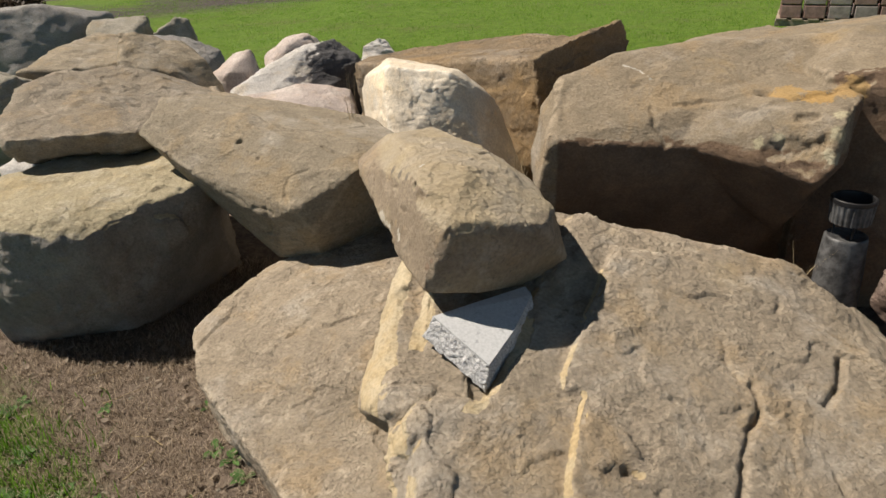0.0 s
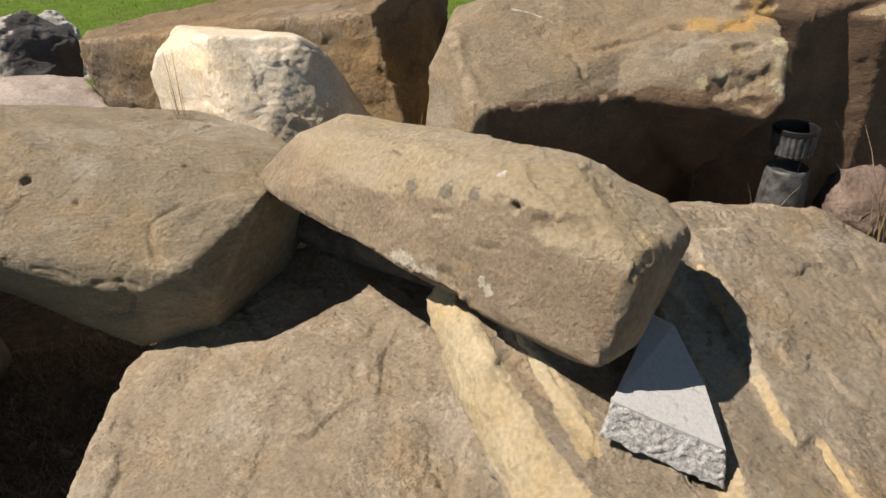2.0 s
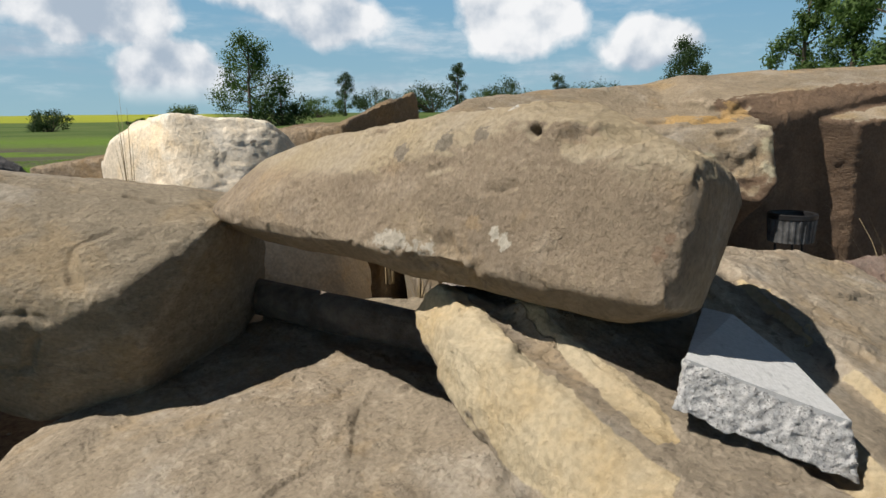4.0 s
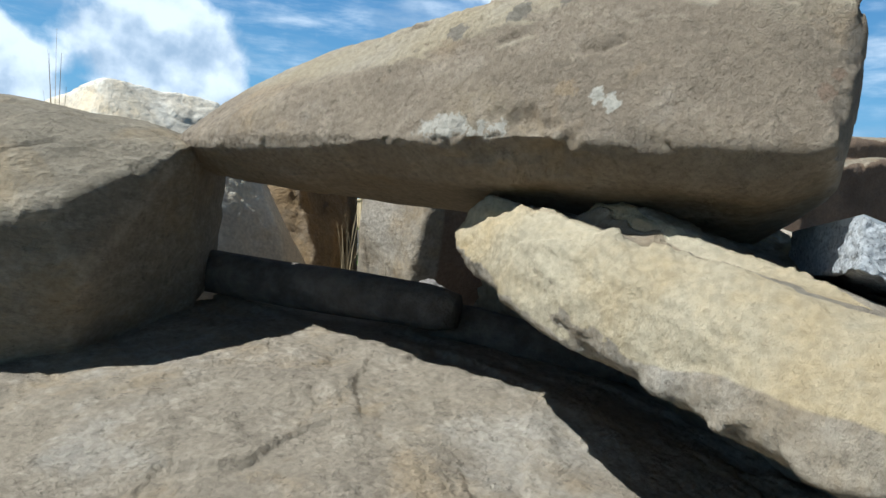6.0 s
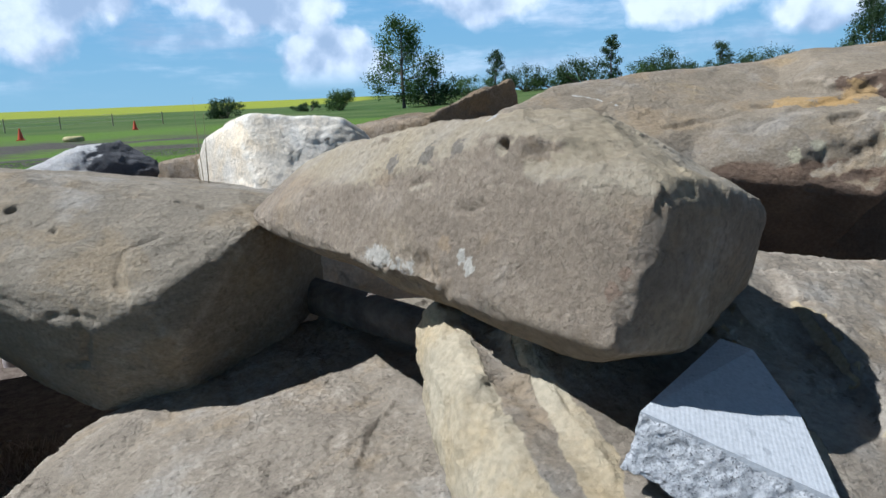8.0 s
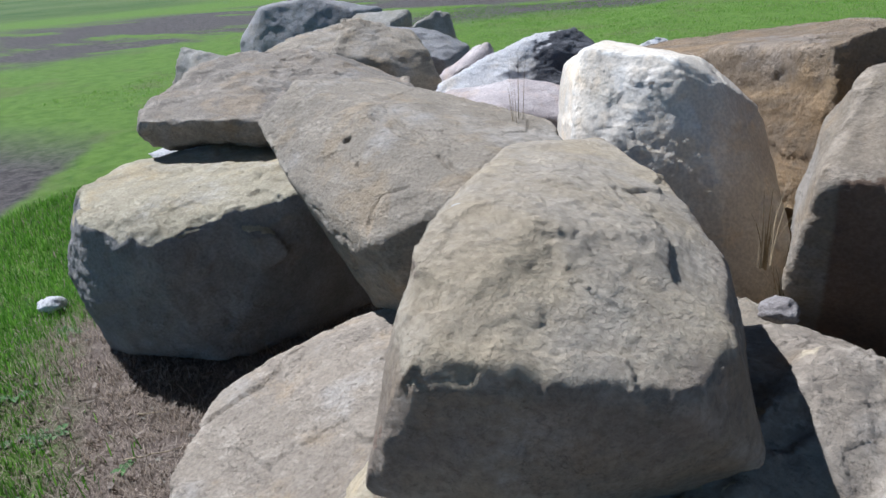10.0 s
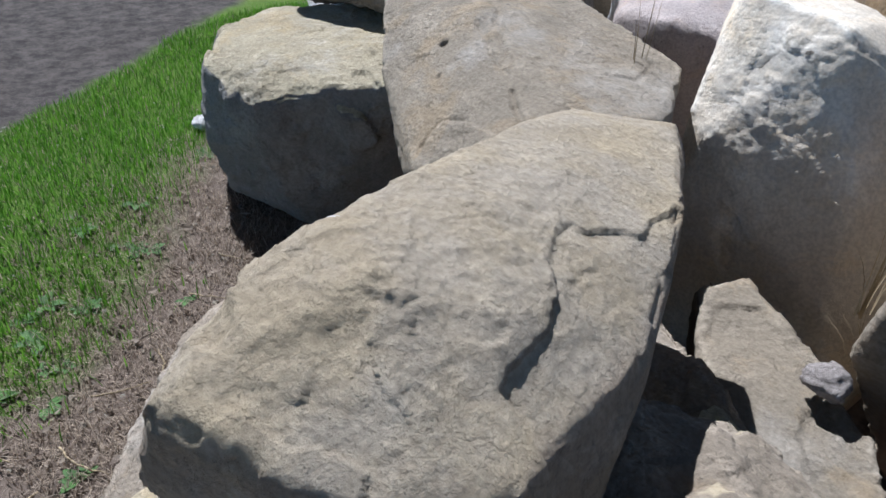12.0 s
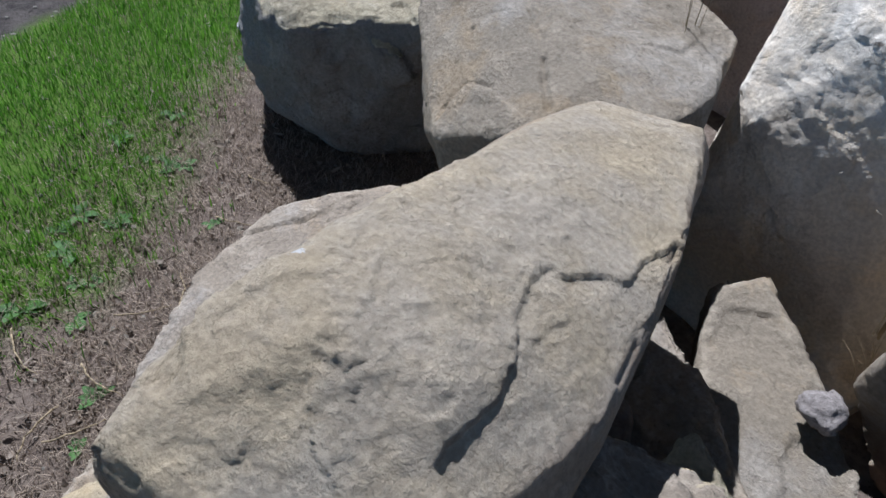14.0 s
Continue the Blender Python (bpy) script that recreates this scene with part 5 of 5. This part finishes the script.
def leaf_cloud(clumps, n, size, seed):
    """Many small leaf blades scattered in clumps (centre, radius)."""
    rs = np.random.RandomState(seed)
    w = np.array([c[1] ** 2 for c in clumps])
    pick = rs.choice(len(clumps), n, p=w / w.sum())
    ctr = np.array([c[0] for c in clumps])[pick]
    rad = np.array([c[1] for c in clumps])[pick]
    d = rs.normal(size=(n, 3))
    d /= np.linalg.norm(d, axis=1)[:, None]
    pos = ctr + d * (rad * rs.uniform(0.2, 1.05, n))[:, None] * np.array([1, 1, 0.85])
    u = rs.normal(size=(n, 3))
    u /= np.linalg.norm(u, axis=1)[:, None]
    v = np.cross(u, d + 0.4 * rs.normal(size=(n, 3)))
    v /= np.linalg.norm(v, axis=1)[:, None] + 1e-9
    s = size * rs.uniform(0.6, 1.3, n)[:, None]
    verts = np.stack([pos - u * s, pos + v * s * 0.45, pos + u * s, pos - v * s * 0.45], 1).reshape(-1, 3)
    faces = [(4 * i, 4 * i + 1, 4 * i + 2, 4 * i + 3) for i in range(n)]
    return verts.tolist(), faces


def tree(at, h, width, label, seed, mat=LEAF, n=2600, low=0.12, narrow=False):
    r = random.Random(seed)
    root = new("tree")
    root.location = at
    bm = tube_bm((0, 0, -0.2), (r.uniform(-.02, .02) * h, 0, h * 0.55), h * 0.022, h * 0.012, 9)
    tube_bm((0, 0, h * 0.5), (r.uniform(-.03, .03) * h, 0, h * 0.93), h * 0.012, h * 0.003, 7, bm)
    clumps = []
    for k in range(26):
        z = low + (0.96 - low) * (k + r.random()) / 26
        prof = math.sin(math.pi * min(1, (z - low) / (1 - low)) ** (0.62 if not narrow else 0.8)) ** 0.7
        a, q = r.uniform(0, 6.28), width * 0.5 * prof * r.uniform(0.25, 1.0)
        c = (q * math.cos(a), q * math.sin(a), z * h)
        clumps.append((c, width * r.uniform(0.12, 0.24)))
        if k % 2 == 0:
            tube_bm((0, 0, z * h * 0.8), c, h * 0.008, h * 0.002, 5, bm)
    part("trunk", bm, TRUNK, root)
    v, f = leaf_cloud(clumps, int(n * 3.6), 0.009 * h + 0.04, seed)
    me = mesh_from(v, f, "crown", False)
    me.materials.append(mat)
    crown = new("crown", me)
    crown.parent = root
    return tagged(root, label, "tree")


def bush(at, h, width, label, seed, mat=LEAF, n=1300):
    r = random.Random(seed)
    root = new("bush")
    root.location = at
    bm = bmesh.new()
    clumps = []
    for k in range(20):
        a, q = r.uniform(0, 6.28), width * 0.42 * math.sqrt(r.random())
        c = (q * math.cos(a), q * math.sin(a), h * r.uniform(0.2, 0.85) * (1 - 0.45 * (q / (width * 0.42)) ** 2))
        clumps.append((c, h * r.uniform(0.20, 0.36)))
        tube_bm((0, 0, -0.1), c, h * 0.02, h * 0.006, 5, bm)
    part("stems", bm, TRUNK, root)
    v, f = leaf_cloud(clumps, int(n * 3.4), 0.022 * h + 0.03, seed)
    me = mesh_from(v, f, "crown", False)
    me.materials.append(mat)
    crown = new("crown", me)
    crown.parent = root
    return tagged(root, label, "bush")


def polar(az, d):
    x, y = d * math.sin(radians(az)) - 0.3, d * math.cos(radians(az)) + 0.85
    return (x, y, float(ground_height(np.array([x]), np.array([y]))[0]) - 0.05)


tree(polar(15.6, 64), 7.8, 6.0, "lone leafy poplar standing in the field", 3)
bush(polar(17.9, 66), 4.0, 5.6, "dark shrub beside the lone poplar", 5, LEAF_DARK)
bush(polar(1.8, 60), 1.9, 3.4, "dark green shrub by the dirt track", 7, LEAF_DARK)
bush(polar(10.6, 74), 2.7, 3.6, "grey-green shrub in the field", 9)
bush(polar(8.2, 80), 1.2, 5.0, "low scrub at the field edge", 10, LEAF_DARK)
bush(polar(-15.5, 85), 1.0, 2.4, "low scrub at the field edge", 12, LEAF_DARK)
for k, az in enumerate((20.8, 23.0, 25.4, 27.6, 29.9, 31.9, 33.9, 35.6, 37.6, 39.8, 42.0, 44.1, 46.2, 50.5, 53.0, 68.0, 72.0)):
    if k % 4 == 1:
        tree(polar(az, 92), 4.6 + 0.9 * ((k * 7) % 3), 3.4, "tree in the shelterbelt row", 20 + k, LEAF_DARK, 1500, 0.05)
    else:
        bush(polar(az, 90 + (k * 5) % 4), 3.0 + 0.7 * ((k * 5) % 3), 7.6, "dense shrub in the shelterbelt row", 20 + k, LEAF_DARK if k % 3 else LEAF)
tree(polar(63.6, 45), 15.0, 8.0, "tall leafy poplar at the edge of the yard", 41, LEAF, 4200, 0.1, True)
tree(polar(57.2, 52), 8.6, 4.5, "leafy poplar at the edge of the yard", 43, LEAF, 3000, 0.1, True)
tree(polar(60.2, 50), 8.2, 4.5, "leafy poplar at the edge of the yard", 45, LEAF, 3000, 0.1, True)
tree(polar(49.2, 60), 5.6, 4.6, "dark spruce-like tree by the shelterbelt", 47, LEAF_DARK, 2400, 0.05)

STEEL_BLUE = plain("painted_cladding", (0.16, 0.20, 0.25), 0.6, 0, 0.15, 3, 0.1)
GALV = plain("galvanised_pipe", (0.55, 0.56, 0.58), 0.4, 0.6, 0.1, 6, 0.05)
TIMBER = plain("weathered_timber", (0.36, 0.30, 0.22), 0.85, 0, 0.25, 8, 0.3)
PALE_WOOD = plain("fresh_timber", (0.62, 0.47, 0.27), 0.8, 0, 0.15, 8, 0.2)
ORANGE = plain("orange_plastic", (0.75, 0.10, 0.03), 0.5, 0, 0.12, 8, 0.05)
RUBBER = plain("painted_tyre", (0.55, 0.47, 0.22), 0.8, 0, 0.3, 9, 0.2)
PAVER_A = plain("grey_paver", (0.42, 0.35, 0.33), 0.9, 0, 0.25, 12, 0.4)
PAVER_B = plain("red_paver", (0.40, 0.25, 0.22), 0.9, 0, 0.25, 12, 0.4)


def drivers_stand():
    """Raised clad platform with a railing, a pole frame and a stair."""
    root = new("viewing_stand")
    root.matrix_world = pose(-12.6, 36.8, -0.06, 0, 0, 32)
    body = part("body", box_bm((2.3, 1.9, 1.45), (0, 0, .725), .02), STEEL_BLUE, root, "blue-grey clad base")
    for x in [-1.12 + 0.224 * k for k in range(11)]:
        part("batten", box_bm((.035, .02, 1.40), (x, -.96, .72), .004), STEEL_BLUE, body)
    deck = part("deck", box_bm((2.45, 2.05, .07), (0, 0, 1.487), .01), TIMBER, root)
    for x in (-1.15, -.4, .4, 1.15):
        for y in (-.95, .95):
            part("post", tube_bm((x, y, 1.52), (x, y, 2.15), .025, .025, 8), GALV, deck)
    for z in (1.75, 1.95, 2.15):
        for y in (-.95, .95):
            part("rail", tube_bm((-1.15, y, z), (1.15, y, z), .02, .02, 8), GALV, deck)
        for x in (-1.15, 1.15):
            part("rail", tube_bm((x, -.95, z), (x, .95, z), .02, .02, 8), GALV, deck)
    part("pole", tube_bm((-1.2, -.95, 1.5), (-1.2, -.95, 3.05), .025, .025, 8), GALV, deck)
    part("pole", tube_bm((1.0, .95, 1.5), (1.0, .95, 2.7), .02, .02, 8), GALV, deck)
    part("crossbar", tube_bm((-1.2, -.95, 2.65), (1.0, .95, 2.7), .02, .02, 8), GALV, deck)
    part("crossbar", tube_bm((-1.2, -.95, 2.65), (-.3, .95, 2.7), .02, .02, 8), GALV, deck)
    for y in (.2, .9):
        stringer = part("stringer", box_bm((2.0, .05, .16), (0, 0, 0), .005, pose(1.85, y, .75, 0, 46, 0)), TIMBER, root)
    for k in range(6):
        part("tread", box_bm((.24, .72, .04), (1.30 + .22 * k, .55, 1.25 - .23 * k), .005), TIMBER, stringer)
    tagged(root, "blue-grey clad viewing stand with metal railing and stair", "viewing stand")


drivers_stand()


def cone(at, h=0.46):
    root = new("traffic_cone")
    root.location = at
    part("body", tube_bm((0, 0, .03), (0, 0, h), .12, .03, 16), ORANGE, root)
    part("base", box_bm((.30, .30, .035), (0, 0, .0175), .008), ORANGE, root)
    return tagged(root, "orange traffic cone on the dirt track", "traffic cone", "traffic cones")


first = cone((*polar(-12.2, 32.6)[:2], polar(-12.2, 32.6)[2] + .05))
for az, d in ((-17.4, 34.5), (-4.8, 40.0)):
    p = polar(az, d)
    copy_thing(first, pose(p[0], p[1], p[2] + .05))


def tyre(at):
    bm = bmesh.new()
    n, k = 32, 12
    vs = [[bm.verts.new(((.25 + .10 * math.cos(2 * math.pi * j / k)) * math.cos(2 * math.pi * i / n), (.25 + .10 * math.cos(2 * math.pi * j / k)) * math.sin(2 * math.pi * i / n), .10 + .10 * math.sin(2 * math.pi * j / k))) for j in range(k)] for i in range(n)]
    for i in range(n):
        for j in range(k):
            bm.faces.new((vs[i][j], vs[(i + 1) % n][j], vs[(i + 1) % n][(j + 1) % k], vs[i][(j + 1) % k]))
    ob = part("tyre", bm, RUBBER, None, "pale yellow painted tyre lying on the dirt", True)
    ob.location = at
    tagged(ob, "", "tyre")


tyre((*polar(-9.0, 28.2)[:2], polar(-9.0, 28.2)[2] + .04))


def fence():
    root = new("wire_fence")
    root.location = polar(-20, 48)
    o = Vector(root.location)
    pts = [Vector(polar(-30 + 3.4 * k, 46 + 0.55 * k)) - o for k in range(9)]
    for p in pts:
        part("post", tube_bm(p + Vector((0, 0, -.1)), p + Vector((0, 0, .85)), .035, .03, 8), TIMBER, root)
    for z in (.35, .58, .8):
        bm = bmesh.new()
        for a, b in zip(pts[:-1], pts[1:]):
            tube_bm(a + Vector((0, 0, z)), b + Vector((0, 0, z)), .006, .006, 4, bm)
        part("wire", bm, GALV, root)
    tagged(root, "thin wire fence on weathered wooden posts", "fence")


fence()


def paver_stack():
    root = new("paver_pallet")
    root.matrix_world = pose(5.5, 10.75, 0.03, 0, 0, -24)
    for y in (-.5, 0, .5):
        part("runner", box_bm((1.6, .09, .10), (0, y, .05), .005), TIMBER, root)
    for k in range(8):
        part("deck_board", box_bm((.14, 1.15, .025), (-.72 + .205 * k, 0, .113), .003), TIMBER, root)
    for layer in range(2):
        for i in range(5):
            for j in range(3):
                r = random.Random(layer * 40 + i * 5 + j)
                part("paver", box_bm((.27, .33, .17), (-.62 + .31 * i + r.uniform(-.015, .015), -.37 + .37 * j, .215 + .185 * layer), .012), PAVER_A if r.random() < .5 else PAVER_B, root)
    tagged(root, "pallet stacked with grey and red concrete pavers", "pallet")
    box = new("wooden_crate")
    box.matrix_world = pose(5.95, 10.85, 0.55, 0, 0, -24)
    part("side", box_bm((.75, .03, .45), (0, -.35, .225), .004), PALE_WOOD, box)
    part("side", box_bm((.75, .03, .45), (0, .35, .225), .004), PALE_WOOD, box)
    part("end", box_bm((.03, .67, .45), (-.36, 0, .225), .004), PALE_WOOD, box)
    part("end", box_bm((.03, .67, .20), (.36, 0, .10), .004), PALE_WOOD, box)
    part("lid", box_bm((.80, .76, .03), (0, 0, .467), .004), PALE_WOOD, box)
    tagged(box, "pale wooden crate standing on the pavers", "crate")


paver_stack()

# ---- turf, straw, stones on the ground ----
GREEN = leaf_material("turf_blades", (0.055, 0.17, 0.011), (0.25, 0.50, 0.048))
FIELD = leaf_material("field_blades", (0.12, 0.29, 0.024), (0.29, 0.50, 0.06))
STRAW = leaf_material("straw_blades", (0.20, 0.145, 0.105), (0.68, 0.56, 0.42))


def blades(name, label, pts, h, width, mat, seed, lie=0.25):
    rs = np.random.RandomState(seed)
    n = len(pts)
    z = ground_height(pts[:, 0], pts[:, 1])
    a = rs.uniform(0, 2 * np.pi, n)
    hh = h * rs.uniform(0.5, 1.25, n)
    tilt = np.abs(rs.normal(lie, 0.3, n))
    up, out = np.cos(tilt) * hh, np.sin(tilt) * hh
    side = np.stack([-np.sin(a), np.cos(a), np.zeros(n)], 1) * (width * rs.uniform(0.6, 1.4, n))[:, None]
    base = np.stack([pts[:, 0], pts[:, 1], z - 0.004], 1)
    mid = base + np.stack([np.cos(a) * out * 0.4, np.sin(a) * out * 0.4, up * 0.6], 1)
    tip = base + np.stack([np.cos(a) * out, np.sin(a) * out, up], 1)
    verts = np.stack([base - side, base + side, mid + side * 0.7, mid - side * 0.7, tip], 1).reshape(-1, 3)
    faces = []
    for i in range(n):
        k = 5 * i
        faces += [(k, k + 1, k + 2, k + 3), (k + 3, k + 2, k + 4)]
    me = mesh_from(verts.tolist(), faces, name, False)
    me.materials.append(mat)
    return tagged(new(name, me), label, "grass", kind="stuff")


def scatter(n, x0, x1, y0, y1, keep, seed):
    rs = np.random.RandomState(seed)
    p = np.column_stack([rs.uniform(x0, x1, n), rs.uniform(y0, y1, n)])
    return p[keep(p, rs)]


def turf_edge(p):
    q = np.column_stack([p * 1.4, np.zeros(len(p))])
    x = p[:, 0] + 0.45 * fbm(q, 3, 4)
    return np.maximum(x + 1.15 * np.minimum(p[:, 1], 2.6), 1.4 * x + 2.3)


def on_turf(p, rs):
    e = turf_edge(p)
    track = p[:, 0] + 0.68 * p[:, 1] + 0.2 * pnoise(np.column_stack([p * 2, np.zeros(len(p))]), 8) > -2.05
    thin = fbm(np.column_stack([p * 1.1, np.zeros(len(p))]), 3, 21) > rs.uniform(-0.7, 0.15, len(p))
    return (e < 0.62 + 0.15 * rs.normal(size=len(p))) & track & thin


def on_straw(p, rs):
    e = turf_edge(p)
    clump = fbm(np.column_stack([p * 5.0, np.zeros(len(p))]), 3, 33) > rs.uniform(-0.6, 0.30, len(p))
    return (e > 0.35 + 0.3 * rs.normal(size=len(p))) & clump


blades("turf", "bright green grass between the track and the stones", scatter(120000, -4.6, -0.9, 0.4, 5.4, on_turf, 1), 0.060, 0.0021, GREEN, 2, 0.4)
blades("dry_grass", "dry yellow stalks among the green grass", scatter(16000, -4.6, -0.9, 0.4, 5.4, on_turf, 7), 0.055, 0.0016, STRAW, 8, 0.6)
blades("straw", "dry brown dead grass littering the soil", scatter(150000, -2.6, -0.3, 0.5, 3.2, on_straw, 3), 0.050, 0.0013, STRAW, 4, 1.05)
blades("turf", "green grass field behind the stones", scatter(150000, -9, 9, 7.0, 20, lambda p, rs: (np.hypot(p[:, 0], p[:, 1]) > 7.2) & (fbm(np.column_stack([p * 0.9, p[:, 0] * 0]), 4, 12) > rs.uniform(-0.7, 0.35, len(p))), 5), 0.035, 0.0034, FIELD, 6, 0.6)


def pebbles():
    rs = random.Random(9)
    bm = bmesh.new()
    for _ in range(520):
        x, y = rs.uniform(-3.6, -0.4), rs.uniform(0.6, 3.4)
        s = rs.uniform(0.003, 0.014)
        z = float(ground_height(np.array([x]), np.array([y]))[0])
        bmesh.ops.create_icosphere(bm, subdivisions=1, radius=s, matrix=Matrix.Translation((x, y, z)) @ Matrix.Diagonal((1, rs.uniform(.6, 1), rs.uniform(.4, .7), 1)) @ Euler((0, 0, rs.uniform(0, 6))).to_matrix().to_4x4())
    ob = part("pebbles", bm, GREY, None, "small pale pebbles strewn on the soil")
    tagged(ob, "", "pebbles", kind="stuff")


pebbles()


def litter():
    """Dead leaves and chips of bark lying about on the soil."""
    rs = random.Random(12)
    bm = bmesh.new()
    for _ in range(700):
        x, y = rs.uniform(-2.3, -0.45), rs.uniform(0.8, 2.9)
        if turf_edge(np.array([[x, y]]))[0] < 0.6:
            continue
        z = float(ground_height(np.array([x]), np.array([y]))[0]) + rs.uniform(0.006, 0.022)
        l, w, curl = rs.uniform(.008, .026), rs.uniform(.003, .011), rs.uniform(0, .5)
        m = Matrix.Translation((x, y, z)) @ Euler((rs.uniform(-.6, .6), rs.uniform(-.6, .6), rs.uniform(0, 6.28))).to_matrix().to_4x4()
        rows = [[bm.verts.new(m @ Vector((l * t, w * sd * (1 - t * t), curl * l * (t * t + 0.3 * abs(sd))))) for sd in (-1, 0, 1)] for t in (-0.98, -0.3, 0.4, 0.98)]
        for a, b_ in zip(rows[:-1], rows[1:]):
            for i in (0, 1):
                bm.faces.new((a[i], a[i + 1], b_[i + 1], b_[i]))
    ob = part("leaf_litter", bm, LITTER, None, "dead brown leaves and bark chips littering the soil")
    tagged(ob, "", "leaf litter", kind="stuff")


LITTER = leaf_material("dead_leaves", (0.18, 0.135, 0.10), (0.55, 0.46, 0.36))
litter()


def weed(at, s, seed):
    rs = random.Random(seed)
    root = new("weed")
    root.location = at
    for k in range(rs.randint(6, 10)):
        a, l = rs.uniform(0, 6.28), s * rs.uniform(.6, 1.1)
        bm = bmesh.new()
        prev = None
        for i in range(6):
            t = i / 5
            w = 0.20 * l * math.sin(math.pi * min(1, t * 0.95 + 0.05)) + 0.002
            c = Vector((math.cos(a), math.sin(a), 0)) * l * t + Vector((0, 0, l * (0.75 * t - 0.55 * t * t)))
            sd = Vector((-math.sin(a), math.cos(a), 0)) * w
            row = (bm.verts.new(c - sd), bm.verts.new(c + Vector((0, 0, -w * .3))), bm.verts.new(c + sd))
            if prev:
                bm.faces.new((prev[0], prev[1], row[1], row[0]))
                bm.faces.new((prev[1], prev[2], row[2], row[1]))
            prev = row
        part("leaf", bm, WEED, root, "", True)
    return tagged(root, "low broad-leaved green weed in the dry soil", "weed", "weeds")


WEED = plain("weed_leaf", (0.06, 0.145, 0.022), 0.8, 0, 0.35, 40, 0.1)
for k, (x, y, s) in enumerate([(-1.38, 1.60, .09), (-1.62, 2.04, .045), (-1.22, 1.42, .07), (-.80, 1.50, .05), (-1.10, 1.52, .06), (-1.55, 1.66, .07), (-1.9, 1.9, .06), (-1.30, 1.22, .08), (-.68, 1.43, .035), (-.72, 1.70, .06), (-.80, 1.76, .05), (-.66, 1.62, .05), (-.90, 2.0, .04), (-1.28, 2.0, .035), (-1.45, 1.75, .05), (-1.52, 1.58, .05)]):
    weed((x, y, float(ground_height(np.array([x]), np.array([y]))[0])), s, k + 3)


def twig(a, bend, b, r, seed):
    """A bare dead stem lying on the soil."""
    rs = random.Random(seed)
    a, bend, b = Vector(a), Vector(bend), Vector(b)
    bm = bmesh.new()
    last = a
    for k in range(1, 9):
        t = k / 8
        p = a * (1 - t) ** 2 + bend * 2 * t * (1 - t) + b * t * t + Vector((rs.uniform(-.004, .004), rs.uniform(-.004, .004), 0))
        tube_bm(last, p, r * (1.08 - 0.6 * (t - .125)), r * (1.08 - 0.6 * t), 6, bm)
        last = p
    ob = part("twig", bm, DRY, None, "dry bleached stem lying on the straw", True)
    return tagged(ob, "", "twig", "dead stems")


for k, (x, y, dx, dy) in enumerate([(-.92, 1.50, .16, .06), (-.82, 1.42, .10, -.12), (-1.05, 1.62, .05, .14), (-1.30, 2.02, .12, .10), (-.98, 1.78, -.13, .05), (-1.15, 1.38, .20, .02), (-.74, 1.36, .02, .14), (-1.45, 2.2, .10, .05)]):
    g = [float(ground_height(np.array([px]), np.array([py]))[0]) + 0.014 for px, py in ((x, y), (x + dx, y + dy))]
    twig((x, y, g[0]), (x + dx * .5 + dy * .2, y + dy * .5 - dx * .2, max(g) + 0.012), (x + dx, y + dy, g[1]), 0.0028, k)
rw = np.random.RandomState(31)
for k in range(34):
    x, y = rw.uniform(-2.9, -1.2), rw.uniform(1.2, 3.2)
    if 0.15 < turf_edge(np.array([[x, y]]))[0] < 0.75 and x + 0.68 * y > -1.9:
        weed((x, y, float(ground_height(np.array([x]), np.array([y]))[0])), rw.uniform(.03, .065), k + 60)
DEAD = leaf_material("dead_brush", (0.035, 0.025, 0.018), (0.12, 0.085, 0.06))


bush((-4.73, 7.9, 0.72), 0.42, 0.62, "dead dark brush piled behind the grey boulder", 71, DEAD, 700)


def leaning_post():
    bm = tube_bm((0, 0, -.3), (-.62, -.3, 3.2), .07, .05, 10)
    ob = part("fence_post", bm, TIMBER, None, "tall weathered wooden post leaning over the field fence", True)
    ob.location = polar(-36.2, 46)
    tagged(ob, "", "post")


leaning_post()
